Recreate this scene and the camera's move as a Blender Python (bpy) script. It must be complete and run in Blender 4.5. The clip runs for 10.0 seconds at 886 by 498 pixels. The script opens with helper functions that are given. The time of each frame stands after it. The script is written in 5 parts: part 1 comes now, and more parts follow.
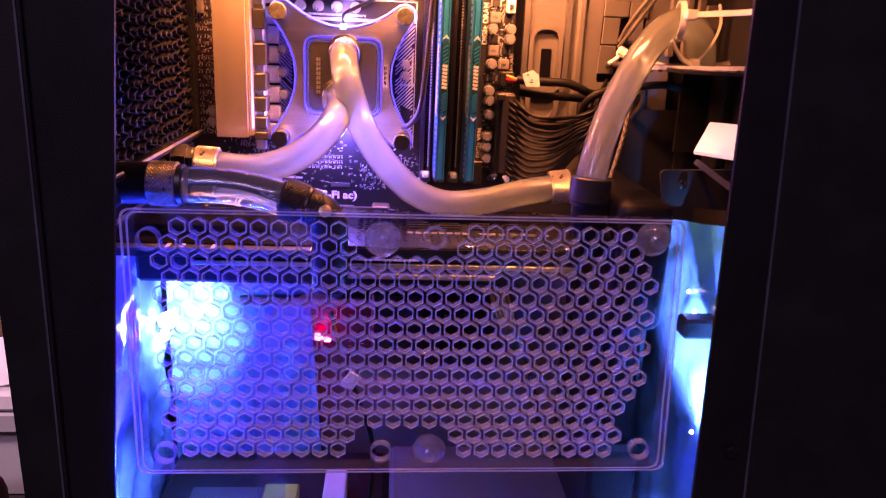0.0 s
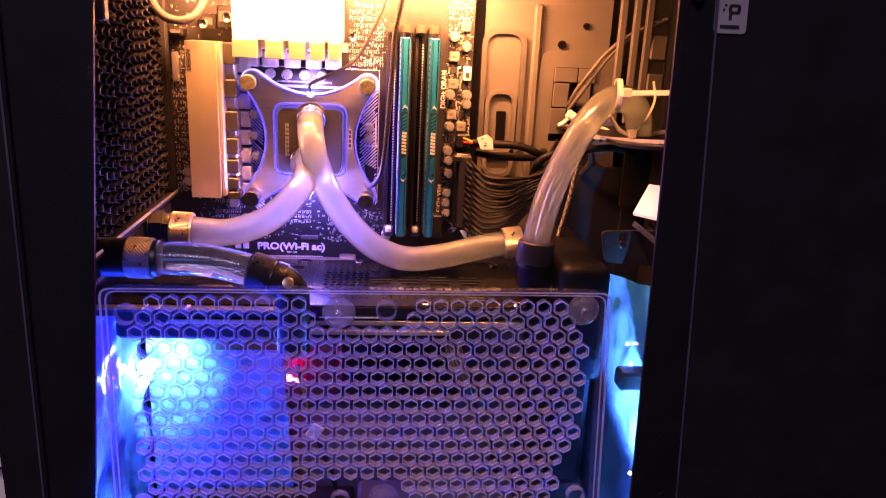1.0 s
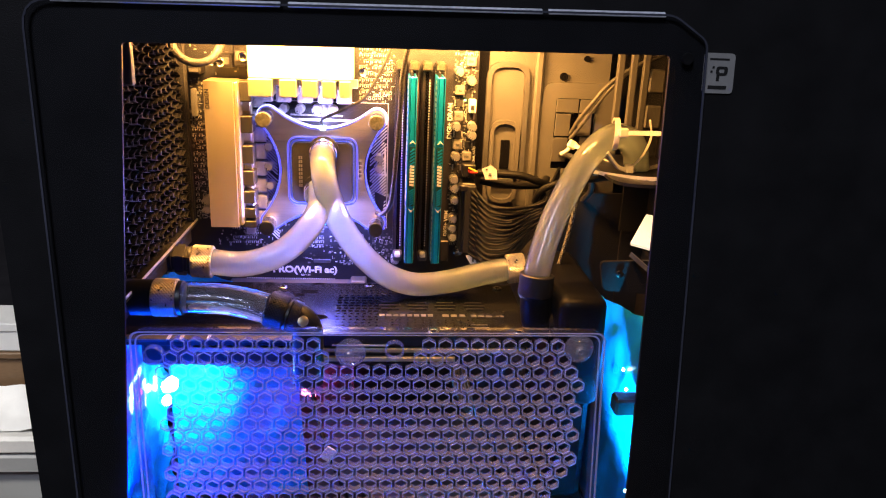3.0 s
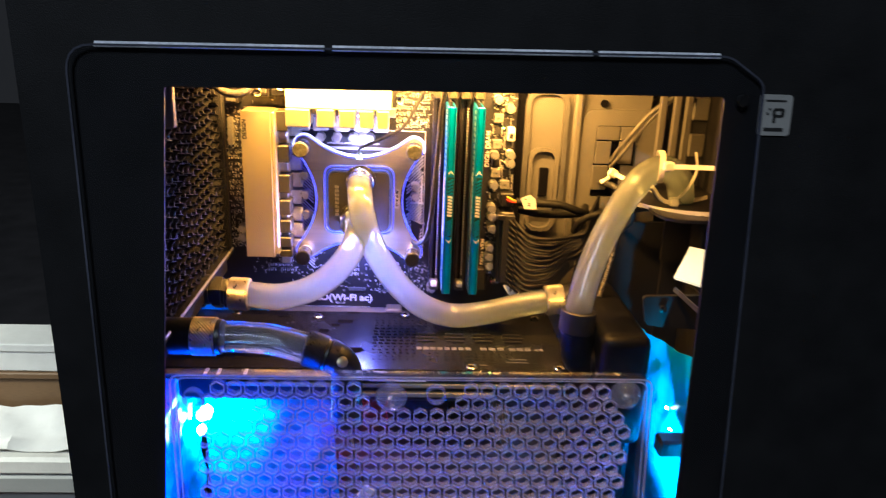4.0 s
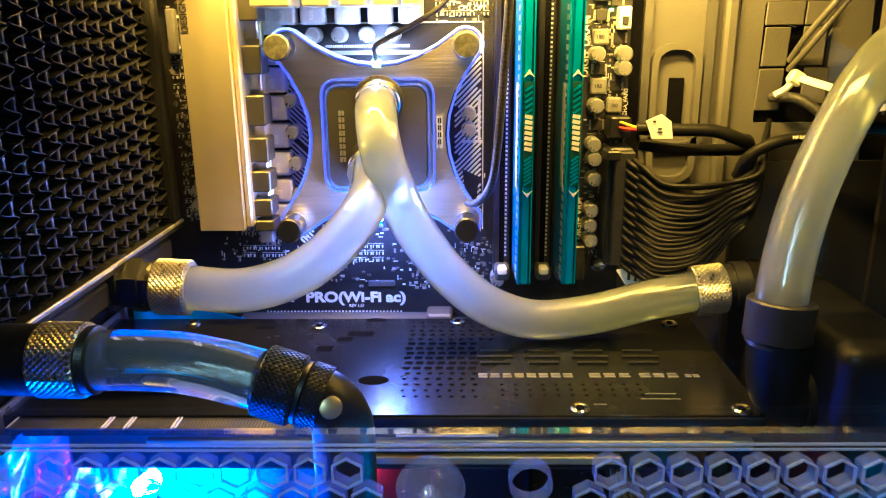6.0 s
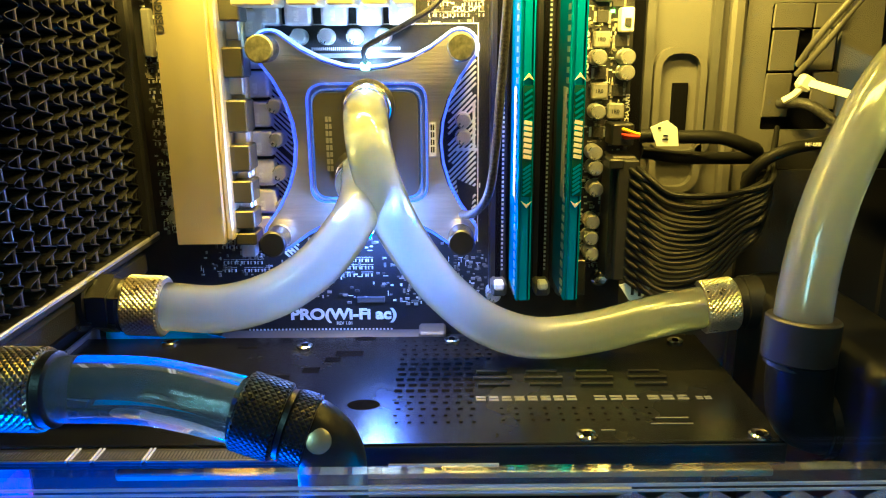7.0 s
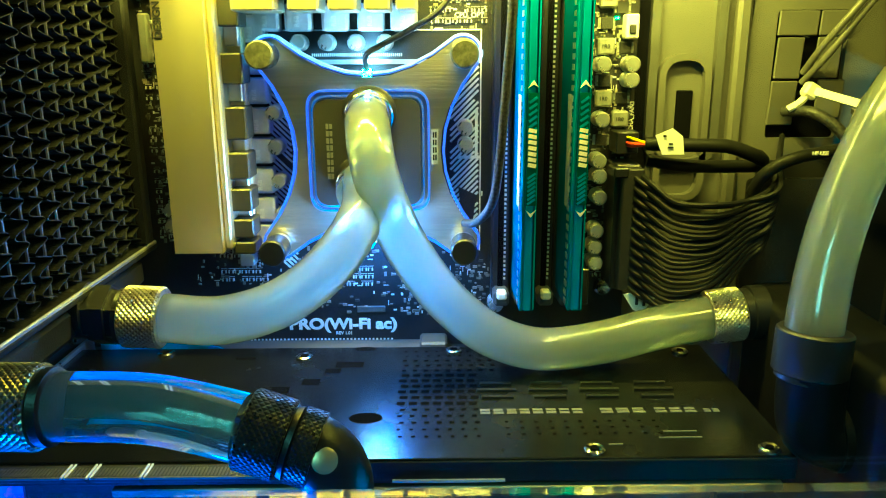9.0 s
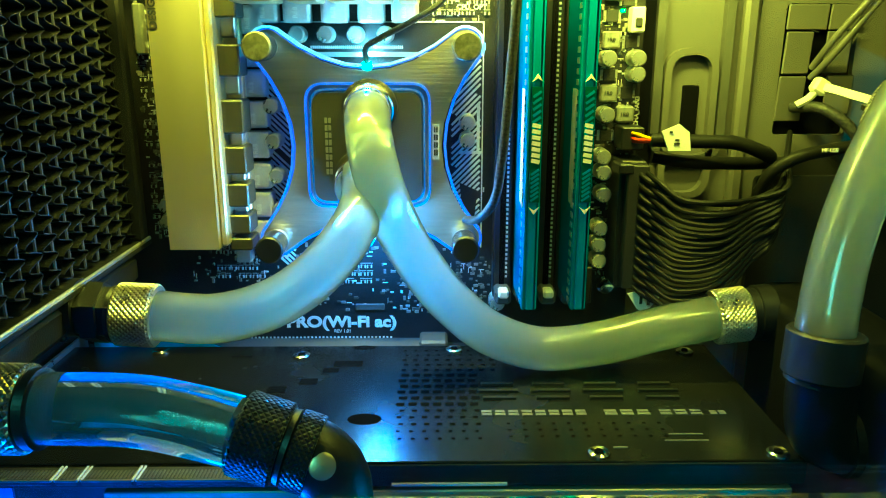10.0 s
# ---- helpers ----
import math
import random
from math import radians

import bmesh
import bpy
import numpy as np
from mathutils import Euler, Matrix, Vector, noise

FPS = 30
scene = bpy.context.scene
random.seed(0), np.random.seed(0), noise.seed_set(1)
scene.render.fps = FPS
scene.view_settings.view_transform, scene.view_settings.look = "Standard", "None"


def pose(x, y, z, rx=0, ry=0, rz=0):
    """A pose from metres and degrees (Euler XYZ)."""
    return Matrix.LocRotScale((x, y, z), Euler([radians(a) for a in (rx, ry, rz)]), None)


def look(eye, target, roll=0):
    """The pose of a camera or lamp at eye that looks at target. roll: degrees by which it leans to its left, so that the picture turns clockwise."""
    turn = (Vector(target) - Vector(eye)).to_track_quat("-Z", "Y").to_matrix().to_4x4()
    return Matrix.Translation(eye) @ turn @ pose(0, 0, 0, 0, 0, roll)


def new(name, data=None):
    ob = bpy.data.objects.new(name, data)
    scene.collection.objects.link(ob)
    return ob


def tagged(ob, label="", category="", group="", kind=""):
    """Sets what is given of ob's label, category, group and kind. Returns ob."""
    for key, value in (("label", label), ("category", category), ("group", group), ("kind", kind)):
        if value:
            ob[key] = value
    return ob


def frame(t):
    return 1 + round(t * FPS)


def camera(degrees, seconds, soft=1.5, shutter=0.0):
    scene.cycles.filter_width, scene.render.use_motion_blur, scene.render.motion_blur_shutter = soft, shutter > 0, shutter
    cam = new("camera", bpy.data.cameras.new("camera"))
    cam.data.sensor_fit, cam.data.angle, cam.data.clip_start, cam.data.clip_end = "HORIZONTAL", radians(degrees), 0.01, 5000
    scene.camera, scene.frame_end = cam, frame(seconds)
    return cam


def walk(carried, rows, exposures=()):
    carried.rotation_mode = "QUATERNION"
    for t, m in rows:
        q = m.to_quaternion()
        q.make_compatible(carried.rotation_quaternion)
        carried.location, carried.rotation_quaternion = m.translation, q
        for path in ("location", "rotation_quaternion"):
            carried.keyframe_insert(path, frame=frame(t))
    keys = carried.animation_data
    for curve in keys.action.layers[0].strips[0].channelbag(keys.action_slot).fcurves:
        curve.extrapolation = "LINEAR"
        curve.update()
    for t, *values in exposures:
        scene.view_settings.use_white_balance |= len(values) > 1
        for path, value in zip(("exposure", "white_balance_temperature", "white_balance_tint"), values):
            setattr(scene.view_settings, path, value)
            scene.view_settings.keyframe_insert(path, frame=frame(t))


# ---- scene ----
cam = camera(61.8, 10.0, soft=1.1, shutter=0.4)
PATH = [
    (0, (0.03, -0.492, 0.392), (0.18, 1.418, -0.179), 2.6),
    (0.5, (0.039, -0.506, 0.417), (0.215, 1.401, -0.16), 3.0),
    (1, (0.044, -0.517, 0.434), (0.229, 1.393, -0.129), 2.7),
    (1.5, (0.04, -0.529, 0.448), (0.242, 1.383, -0.104), 3.5),
    (2, (0.039, -0.533, 0.457), (0.231, 1.367, -0.135), 3.5),
    (2.2, (0.042, -0.534, 0.461), (0.214, 1.373, -0.114), 3.0),
    (3.5, (0.045, -0.529, 0.481), (0.196, 1.361, -0.157), 2.2),
    (4, (0.035, -0.516, 0.49), (0.128, 1.383, -0.132), 2.1),
    (4.5, (0.029, -0.455, 0.479), (0.026, 1.457, -0.109), 0.9),
    (5, (0.035, -0.398, 0.445), (0.01, 1.508, -0.162), 0.1),
    (5.2, (0.036, -0.382, 0.434), (-0.024, 1.514, -0.202), -0.4),
    (6.3, (0.033, -0.323, 0.399), (0.002, 1.605, -0.135), -0.9),
    (6.5, (0.031, -0.32, 0.401), (0.014, 1.609, -0.128), -0.9),
    (7, (0.031, -0.315, 0.398), (0.025, 1.613, -0.131), -0.5),
    (7.5, (0.029, -0.314, 0.397), (0.031, 1.615, -0.128), -0.5),
    (8, (0.029, -0.315, 0.401), (0.038, 1.615, -0.124), -0.5),
    (8.5, (0.026, -0.314, 0.403), (0.048, 1.614, -0.128), -0.4),
    (9, (0.027, -0.31, 0.399), (0.042, 1.622, -0.121), -0.3),
    (9.5, (0.026, -0.306, 0.4), (0.053, 1.619, -0.142), -0.2),
    (10, (0.026, -0.304, 0.398), (0.046, 1.624, -0.133), -0.0),
]
walk(cam, [(t, look(eye, target, roll)) for t, eye, target, roll in PATH], [
    (0, 0.52, 7200, 100.0), (1, 0.56, 6850, 78.0), (2, 0.66, 6600, 36.0), (3.5, 0.82, 6350, 4.0), (4.5, 0.84, 6050, -11.0),
    (6.5, 0.84, 5350, -55.0), (7, 0.78, 5200, -66.0), (8, 0.7, 4900, -92.0), (9, 0.6, 4620, -114.0), (10, 0.52, 4300, -133.0)])

# ---- light ----
world = bpy.data.worlds.new("night_room")
scene.world = world
world.use_nodes = True
world.node_tree.nodes["Background"].inputs["Color"].default_value = (0.62, 0.58, 0.66, 1)
world.node_tree.nodes["Background"].inputs["Strength"].default_value = 0.036


def lamp(name, kind, where, target, watts, color, size=0.01, size_y=None, spot=None):
    data = bpy.data.lights.new(name, kind)
    data.energy, data.color = watts, color
    if kind == "AREA":
        data.size = size
        if size_y:
            data.shape, data.size_y = "RECTANGLE", size_y
    else:
        data.shadow_soft_size = size
    if spot:
        data.spot_size, data.spot_blend = radians(spot), 0.6
    ob = new(name, data)
    ob.matrix_world = look(where, target)
    return ob


WARM = (1.0, 0.43, 0.09)
BLUE = (0.0, 0.05, 1.0)
CYAN = (0.0, 0.5, 1.0)
lamp("strip_light", "AREA", (0.02, -0.05, 0.466), (0.02, 0.0, 0.427), 2.6, WARM, 0.2, 0.012)
lamp("strip_light_front", "AREA", (0.13, -0.13, 0.48), (0.215, -0.055, 0.34), 0.33, WARM, 0.08, 0.012)
lamp("blue_light_rear", "SPOT", (-0.098, -0.05, 0.203), (-0.114, -0.01, 0.195), 1.0, CYAN, 0.006, spot=128)
lamp("blue_light_rear_low", "SPOT", (-0.094, -0.135, 0.165), (-0.112, -0.138, 0.205), 1.9, (0.0, 0.06, 1.0), 0.006, spot=172)
lamp("blue_light_front", "SPOT", (0.176, -0.168, 0.19), (0.206, -0.146, 0.215), 3.0, CYAN, 0.006, spot=84)
lamp("blue_light_front_low", "SPOT", (0.179, -0.168, 0.125), (0.209, -0.15, 0.1), 1.4, CYAN, 0.006, spot=92)
lamp("blue_light_rear_base", "SPOT", (-0.097, -0.155, 0.125), (-0.121, -0.14, 0.12), 0.5, CYAN, 0.006, spot=110)
lamp("blue_light_block", "POINT", (0.0, -0.0155, 0.3965), (0, 0, 0), 0.085, (0.5, 0.42, 1.0), 0.002)
lamp("blue_light_block_low", "POINT", (0.001, -0.026, 0.328), (0, 0, 0), 0.3, (0.32, 0.28, 1.0), 0.005)
lamp("blue_light_block_edge", "POINT", (0.0045, -0.022, 0.3215), (0, 0, 0), 0.07, BLUE, 0.0015)
# added fill on the memory's side, in place of the acrylic edge's spill
lamp("blue_fill_memory", "AREA", (0.0478, -0.031, 0.362), (0.06, -0.031, 0.362), 0.035, BLUE, 0.006, 0.1)
lamp("red_light", "POINT", (-0.0145, -0.02, 0.18), (0, 0, 0), 0.05, (1.0, 0.0, 0.05), 0.003)
lamp("room_lamp_behind", "AREA", (-0.9, -2.2, 2.2), (0, 0, 0.3), 18.0, (0.78, 0.82, 1.0), 0.6)
# unseen narrow spot, added to brighten only the things beyond the case
lamp("cabinet_spot", "SPOT", (-1.3, -0.6, 1.1), (-0.46, 0.06, 0.15), 60, (1.0, 0.95, 0.86), 0.1, spot=17)

# ---- materials ----


def nodes_of(name):
    m = bpy.data.materials.new(name)
    m.use_nodes = True
    nt = m.node_tree
    return m, nt, nt.nodes["Principled BSDF"]


def mat(name, color, rough=0.5, metal=0.0, vary=0.25, scale=60.0, bump=0.0, fine=900.0, coat=0.0, stretch=None, emit=None, power=0.0, island=0.0):
    """Painted, moulded or metal surface with stains at one scale and grain at another."""
    m, nt, b = nodes_of(name)
    tex = nt.nodes.new("ShaderNodeTexCoord")
    mp = nt.nodes.new("ShaderNodeMapping")
    if stretch:
        mp.inputs["Scale"].default_value = stretch
    nt.links.new(tex.outputs["Object"], mp.inputs["Vector"])
    n1, n2 = nt.nodes.new("ShaderNodeTexNoise"), nt.nodes.new("ShaderNodeTexNoise")
    n1.inputs["Scale"].default_value, n2.inputs["Scale"].default_value = scale, fine
    n1.inputs["Detail"].default_value = 5
    nt.links.new(mp.outputs["Vector"], n1.inputs["Vector"])
    nt.links.new(mp.outputs["Vector"], n2.inputs["Vector"])
    add = nt.nodes.new("ShaderNodeMath")
    add.operation = "MULTIPLY_ADD"
    add.inputs[1].default_value = 0.4
    nt.links.new(n2.outputs["Fac"], add.inputs[0])
    nt.links.new(n1.outputs["Fac"], add.inputs[2])
    ramp = nt.nodes.new("ShaderNodeMapRange")
    ramp.inputs["From Min"].default_value, ramp.inputs["From Max"].default_value = 0.4, 1.0
    ramp.inputs["To Min"].default_value, ramp.inputs["To Max"].default_value = 1 - vary, 1 + vary
    nt.links.new(add.outputs[0], ramp.inputs["Value"])
    out = ramp.outputs["Result"]
    if island:
        geo = nt.nodes.new("ShaderNodeNewGeometry")
        r2 = nt.nodes.new("ShaderNodeMapRange")
        r2.inputs["To Min"].default_value, r2.inputs["To Max"].default_value = 1 - island, 1 + island
        nt.links.new(geo.outputs["Random Per Island"], r2.inputs["Value"])
        mul = nt.nodes.new("ShaderNodeMath")
        mul.operation = "MULTIPLY"
        nt.links.new(out, mul.inputs[0])
        nt.links.new(r2.outputs["Result"], mul.inputs[1])
        out = mul.outputs[0]
    mix = nt.nodes.new("ShaderNodeVectorMath")
    mix.operation = "SCALE"
    mix.inputs[0].default_value = color
    nt.links.new(out, mix.inputs["Scale"])
    nt.links.new(mix.outputs["Vector"], b.inputs["Base Color"])
    rr = nt.nodes.new("ShaderNodeMapRange")
    rr.inputs["To Min"].default_value, rr.inputs["To Max"].default_value = max(0.02, rough - 0.1), min(1, rough + 0.1)
    nt.links.new(n1.outputs["Fac"], rr.inputs["Value"])
    nt.links.new(rr.outputs["Result"], b.inputs["Roughness"])
    b.inputs["Metallic"].default_value = metal
    b.inputs["Coat Weight"].default_value = coat
    if bump:
        bp = nt.nodes.new("ShaderNodeBump")
        bp.inputs["Strength"].default_value, bp.inputs["Distance"].default_value = bump, 0.001
        nt.links.new(n2.outputs["Fac"], bp.inputs["Height"])
        nt.links.new(bp.outputs["Normal"], b.inputs["Normal"])
    if emit:
        b.inputs["Emission Color"].default_value = (*emit, 1)
        b.inputs["Emission Strength"].default_value = power
    return m


def knurl(name, color, metal):
    """Metal with a diamond knurl cut into it."""
    m = mat(name, color, 0.3, metal, 0.2, 300)
    nt = m.node_tree
    b = nt.nodes["Principled BSDF"]
    tex = nt.nodes.new("ShaderNodeTexCoord")
    sep = nt.nodes.new("ShaderNodeSeparateXYZ")
    nt.links.new(tex.outputs["UV"], sep.inputs[0])
    waves = []
    for sign in (1, -1):
        a = nt.nodes.new("ShaderNodeMath")
        a.operation = "MULTIPLY_ADD"
        a.inputs[1].default_value = sign
        nt.links.new(sep.outputs["Y"], a.inputs[0])
        nt.links.new(sep.outputs["X"], a.inputs[2])
        s = nt.nodes.new("ShaderNodeMath")
        s.operation = "PINGPONG"
        s.inputs[1].default_value = 0.5
        nt.links.new(a.outputs[0], s.inputs[0])
        waves.append(s)
    mn = nt.nodes.new("ShaderNodeMath")
    mn.operation = "MINIMUM"
    nt.links.new(waves[0].outputs[0], mn.inputs[0])
    nt.links.new(waves[1].outputs[0], mn.inputs[1])
    bp = nt.nodes.new("ShaderNodeBump")
    bp.inputs["Strength"].default_value, bp.inputs["Distance"].default_value = 1.0, 0.0012
    nt.links.new(mn.outputs[0], bp.inputs["Height"])
    nt.links.new(bp.outputs["Normal"], b.inputs["Normal"])
    return m


def woven(name, pale):
    """Braided sleeve: pale threads crossing dark ones."""
    m = mat(name, (0.02, 0.02, 0.022), 0.5, 0, 0.4, 300, 0.3, 1300)
    nt = m.node_tree
    b = nt.nodes["Principled BSDF"]
    tex = nt.nodes.new("ShaderNodeTexCoord")
    mp = nt.nodes.new("ShaderNodeMapping")
    mp.inputs["Rotation"].default_value = (0, radians(40), radians(30))
    ck = nt.nodes.new("ShaderNodeTexChecker")
    ck.inputs["Scale"].default_value = 780
    ck.inputs["Color1"].default_value, ck.inputs["Color2"].default_value = (0.012, 0.012, 0.016, 1), (pale, pale, pale, 1)
    nt.links.new(tex.outputs["Object"], mp.inputs["Vector"])
    nt.links.new(mp.outputs["Vector"], ck.inputs["Vector"])
    nt.links.new(ck.outputs["Color"], b.inputs["Base Color"])
    return m


def clear(name, tint, glossy=0.1, milky=0.0, rough=0.03, milk_color=(0.8, 0.85, 0.9), through_share=0.5):
    """Clear plastic: what lies behind shows through, with a gloss at grazing angles and some milkiness."""
    m = bpy.data.materials.new(name)
    m.use_nodes = True
    nt = m.node_tree
    nt.nodes.remove(nt.nodes["Principled BSDF"])
    out = nt.nodes["Material Output"]
    tr, gl = nt.nodes.new("ShaderNodeBsdfTransparent"), nt.nodes.new("ShaderNodeBsdfGlossy")
    tr.inputs["Color"].default_value = (*tint, 1)
    gl.inputs["Roughness"].default_value = rough
    fr = nt.nodes.new("ShaderNodeFresnel")
    fr.inputs["IOR"].default_value = 1.45
    k = nt.nodes.new("ShaderNodeMath")
    k.operation = "MULTIPLY_ADD"
    k.inputs[1].default_value, k.inputs[2].default_value = min(0.9, 0.3 + glossy), glossy * 0.2
    nt.links.new(fr.outputs[0], k.inputs[0])
    mx = nt.nodes.new("ShaderNodeMixShader")
    nt.links.new(k.outputs[0], mx.inputs[0])
    nt.links.new(tr.outputs[0], mx.inputs[1])
    nt.links.new(gl.outputs[0], mx.inputs[2])
    last = mx
    if milky:
        df, tl = nt.nodes.new("ShaderNodeBsdfDiffuse"), nt.nodes.new("ShaderNodeBsdfTranslucent")
        df.inputs["Color"].default_value = tl.inputs["Color"].default_value = (*milk_color, 1)
        half = nt.nodes.new("ShaderNodeMixShader")
        half.inputs[0].default_value = through_share
        nt.links.new(df.outputs[0], half.inputs[1])
        nt.links.new(tl.outputs[0], half.inputs[2])
        m2 = nt.nodes.new("ShaderNodeMixShader")
        m2.inputs[0].default_value = milky
        nt.links.new(mx.outputs[0], m2.inputs[1])
        nt.links.new(half.outputs[0], m2.inputs[2])
        last = m2
    nt.links.new(last.outputs[0], out.inputs["Surface"])
    return m


def glass(name):
    """Clear hose full of clear coolant: it bends what lies behind."""
    m, nt, b = nodes_of(name)
    b.inputs["Base Color"].default_value = (0.7, 0.8, 0.86, 1)
    b.inputs["Transmission Weight"].default_value = 0.9
    b.inputs["IOR"].default_value = 1.34
    tex = nt.nodes.new("ShaderNodeTexCoord")
    n = nt.nodes.new("ShaderNodeTexNoise")
    n.inputs["Scale"].default_value = 120
    nt.links.new(tex.outputs["Object"], n.inputs["Vector"])
    r = nt.nodes.new("ShaderNodeMapRange")
    r.inputs["To Min"].default_value, r.inputs["To Max"].default_value = 0.015, 0.05
    nt.links.new(n.outputs["Fac"], r.inputs["Value"])
    nt.links.new(r.outputs["Result"], b.inputs["Roughness"])
    return m


def milk_tube(name):
    """Soft clear hose filled with slightly clouded coolant."""
    m, nt, b = nodes_of(name)
    tex = nt.nodes.new("ShaderNodeTexCoord")
    n = nt.nodes.new("ShaderNodeTexNoise")
    n.inputs["Scale"].default_value, n.inputs["Detail"].default_value = 70, 4
    nt.links.new(tex.outputs["Object"], n.inputs["Vector"])
    r = nt.nodes.new("ShaderNodeMapRange")
    r.inputs["To Min"].default_value, r.inputs["To Max"].default_value = 0.12, 0.24
    nt.links.new(n.outputs["Fac"], r.inputs["Value"])
    b.inputs["Base Color"].default_value = (0.68, 0.74, 0.68, 1)
    b.inputs["Roughness"].default_value = 0.35
    b.inputs["Subsurface Weight"].default_value = 1.0
    b.inputs["Subsurface Radius"].default_value = (1, 1, 1)
    b.inputs["Subsurface Scale"].default_value = 0.025
    tl = nt.nodes.new("ShaderNodeBsdfTranslucent")
    tl.inputs["Color"].default_value = (0.68, 0.76, 0.72, 1)
    milk = nt.nodes.new("ShaderNodeMixShader")
    milk.inputs[0].default_value = 0.75
    nt.links.new(b.outputs[0], milk.inputs[1])
    nt.links.new(tl.outputs[0], milk.inputs[2])
    gl = nt.nodes.new("ShaderNodeBsdfRefraction")
    gl.inputs["Color"].default_value = (0.86, 0.94, 0.92, 1)
    gl.inputs["IOR"].default_value = 1.3
    nt.links.new(r.outputs["Result"], gl.inputs["Roughness"])
    body = nt.nodes.new("ShaderNodeMixShader")
    body.inputs[0].default_value = 0.55
    nt.links.new(milk.outputs[0], body.inputs[1])
    nt.links.new(gl.outputs[0], body.inputs[2])
    shine = nt.nodes.new("ShaderNodeBsdfGlossy")
    shine.inputs["Roughness"].default_value = 0.07
    fr = nt.nodes.new("ShaderNodeFresnel")
    fr.inputs["IOR"].default_value = 1.5
    full = nt.nodes.new("ShaderNodeMixShader")
    nt.links.new(fr.outputs[0], full.inputs[0])
    nt.links.new(body.outputs[0], full.inputs[1])
    nt.links.new(shine.outputs[0], full.inputs[2])
    nt.links.new(full.outputs[0], nt.nodes["Material Output"].inputs["Surface"])
    return m


STEEL_BLACK = mat("black powder coat", (0.013, 0.013, 0.014), 0.55, 0, 0.3, 40, 0.25, 1800)
STEEL_BLACK.node_tree.nodes["Principled BSDF"].inputs["Specular IOR Level"].default_value = 0.22
TRAY = mat("dark grey painted steel", (0.09, 0.087, 0.079), 0.5, 0, 0.18, 25, 0.15, 1500)
PCB = mat("black circuit board", (0.012, 0.012, 0.014), 0.42, 0, 0.4, 120, 0.15, 700)
PLASTIC_BLACK = mat("black moulded plastic", (0.008, 0.008, 0.009), 0.38, 0, 0.3, 90, 0.1, 1500)
PLASTIC_MATT = mat("matt black plastic", (0.012, 0.012, 0.013), 0.6, 0, 0.25, 90, 0.1, 1500)
GREY_DARK = mat("dark grey moulded plastic", (0.06, 0.06, 0.058), 0.5, 0, 0.25, 80)
SILK = mat("white board print", (0.72, 0.72, 0.7), 0.6, 0, 0.15, 200)
SILK_DIM = mat("thin white board print", (0.55, 0.55, 0.54), 0.6, 0, 0.3, 200)
SMD = mat("small soldered parts", (0.2, 0.19, 0.16), 0.45, 0.2, 0.3, 300, island=0.8)
CHOKE = mat("grey ferrite choke", (0.5, 0.5, 0.52), 0.5, 0.15, 0.2, 150, 0.2)
INDUCTOR = mat("dark ferrite inductor", (0.17, 0.17, 0.16), 0.5, 0.1, 0.3, 250, 0.2)
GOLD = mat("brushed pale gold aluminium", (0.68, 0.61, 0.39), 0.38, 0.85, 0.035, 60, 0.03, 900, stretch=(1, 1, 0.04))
GOLD_GLARE = mat("matt gold aluminium paled by glare", (0.85, 0.78, 0.55), 0.6, 0.15, 0.08, 40)
SCREW_TOP = mat("worn dark screw top", (0.09, 0.09, 0.07), 0.45, 0.5, 0.8, 260)
BRAID = woven("black braid with grey threads", 0.04)
BRAID_GOLD = woven("black braid with pale threads", 0.2)
TOOTH = mat("anodised heatsink fin", (0.055, 0.053, 0.04), 0.4, 0.5, 0.15, 80, 0.1, stretch=(1, 1, 0.1))
SILVER = mat("bare aluminium", (0.75, 0.75, 0.74), 0.3, 0.9, 0.1, 120)
CAN = mat("capacitor can", (0.62, 0.62, 0.6), 0.3, 0.8, 0.15, 200)
BRUSHED = mat("brushed steel bracket", (0.6, 0.57, 0.48), 0.32, 0.9, 0.25, 70, 0.3, 900, stretch=(0.05, 1, 1))
CHROME = mat("chrome", (0.8, 0.79, 0.76), 0.14, 1.0, 0.1, 150)
KNURL = knurl("knurled nickel", (0.72, 0.66, 0.5), 1.0)
KNURL_BLACK = knurl("knurled black chrome", (0.05, 0.05, 0.05), 0.7)
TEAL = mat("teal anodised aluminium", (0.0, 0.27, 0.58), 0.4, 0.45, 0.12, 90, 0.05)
TEAL_SHADED = mat("shaded teal anodised side", (0.0, 0.12, 0.26), 0.45, 0.3, 0.15, 90, 0.05)
TEAL_DARK = mat("dark teal print", (0.005, 0.06, 0.06), 0.5, 0.2, 0.2, 90)
WHITE = mat("white plastic", (0.78, 0.77, 0.72), 0.45, 0, 0.08, 120)
PAPER = mat("white paper label", (0.8, 0.8, 0.78), 0.7, 0, 0.06, 80)
NYLON = mat("natural nylon", (0.78, 0.76, 0.66), 0.42, 0, 0.1, 150)
SLEEVE = mat("braided black sleeve", (0.025, 0.025, 0.024), 0.55, 0, 0.9, 300, 0.6, 1300)
WIRE = mat("black cable jacket", (0.009, 0.009, 0.009), 0.46, 0, 0.25, 100, 0.05)
CABLE_GREY = mat("dark grey cable jacket", (0.09, 0.088, 0.08), 0.4, 0, 0.2, 100, 0.05)
WIRE.node_tree.nodes["Principled BSDF"].inputs["Specular IOR Level"].default_value = 0.13
RED_WIRE = mat("red wire", (0.5, 0.03, 0.02), 0.4)
YELLOW_WIRE = mat("yellow wire", (0.6, 0.45, 0.05), 0.4)
BACKPLATE = mat("black anodised backplate", (0.035, 0.037, 0.041), 0.25, 0.85, 0.2, 30, 0.06, 1500)
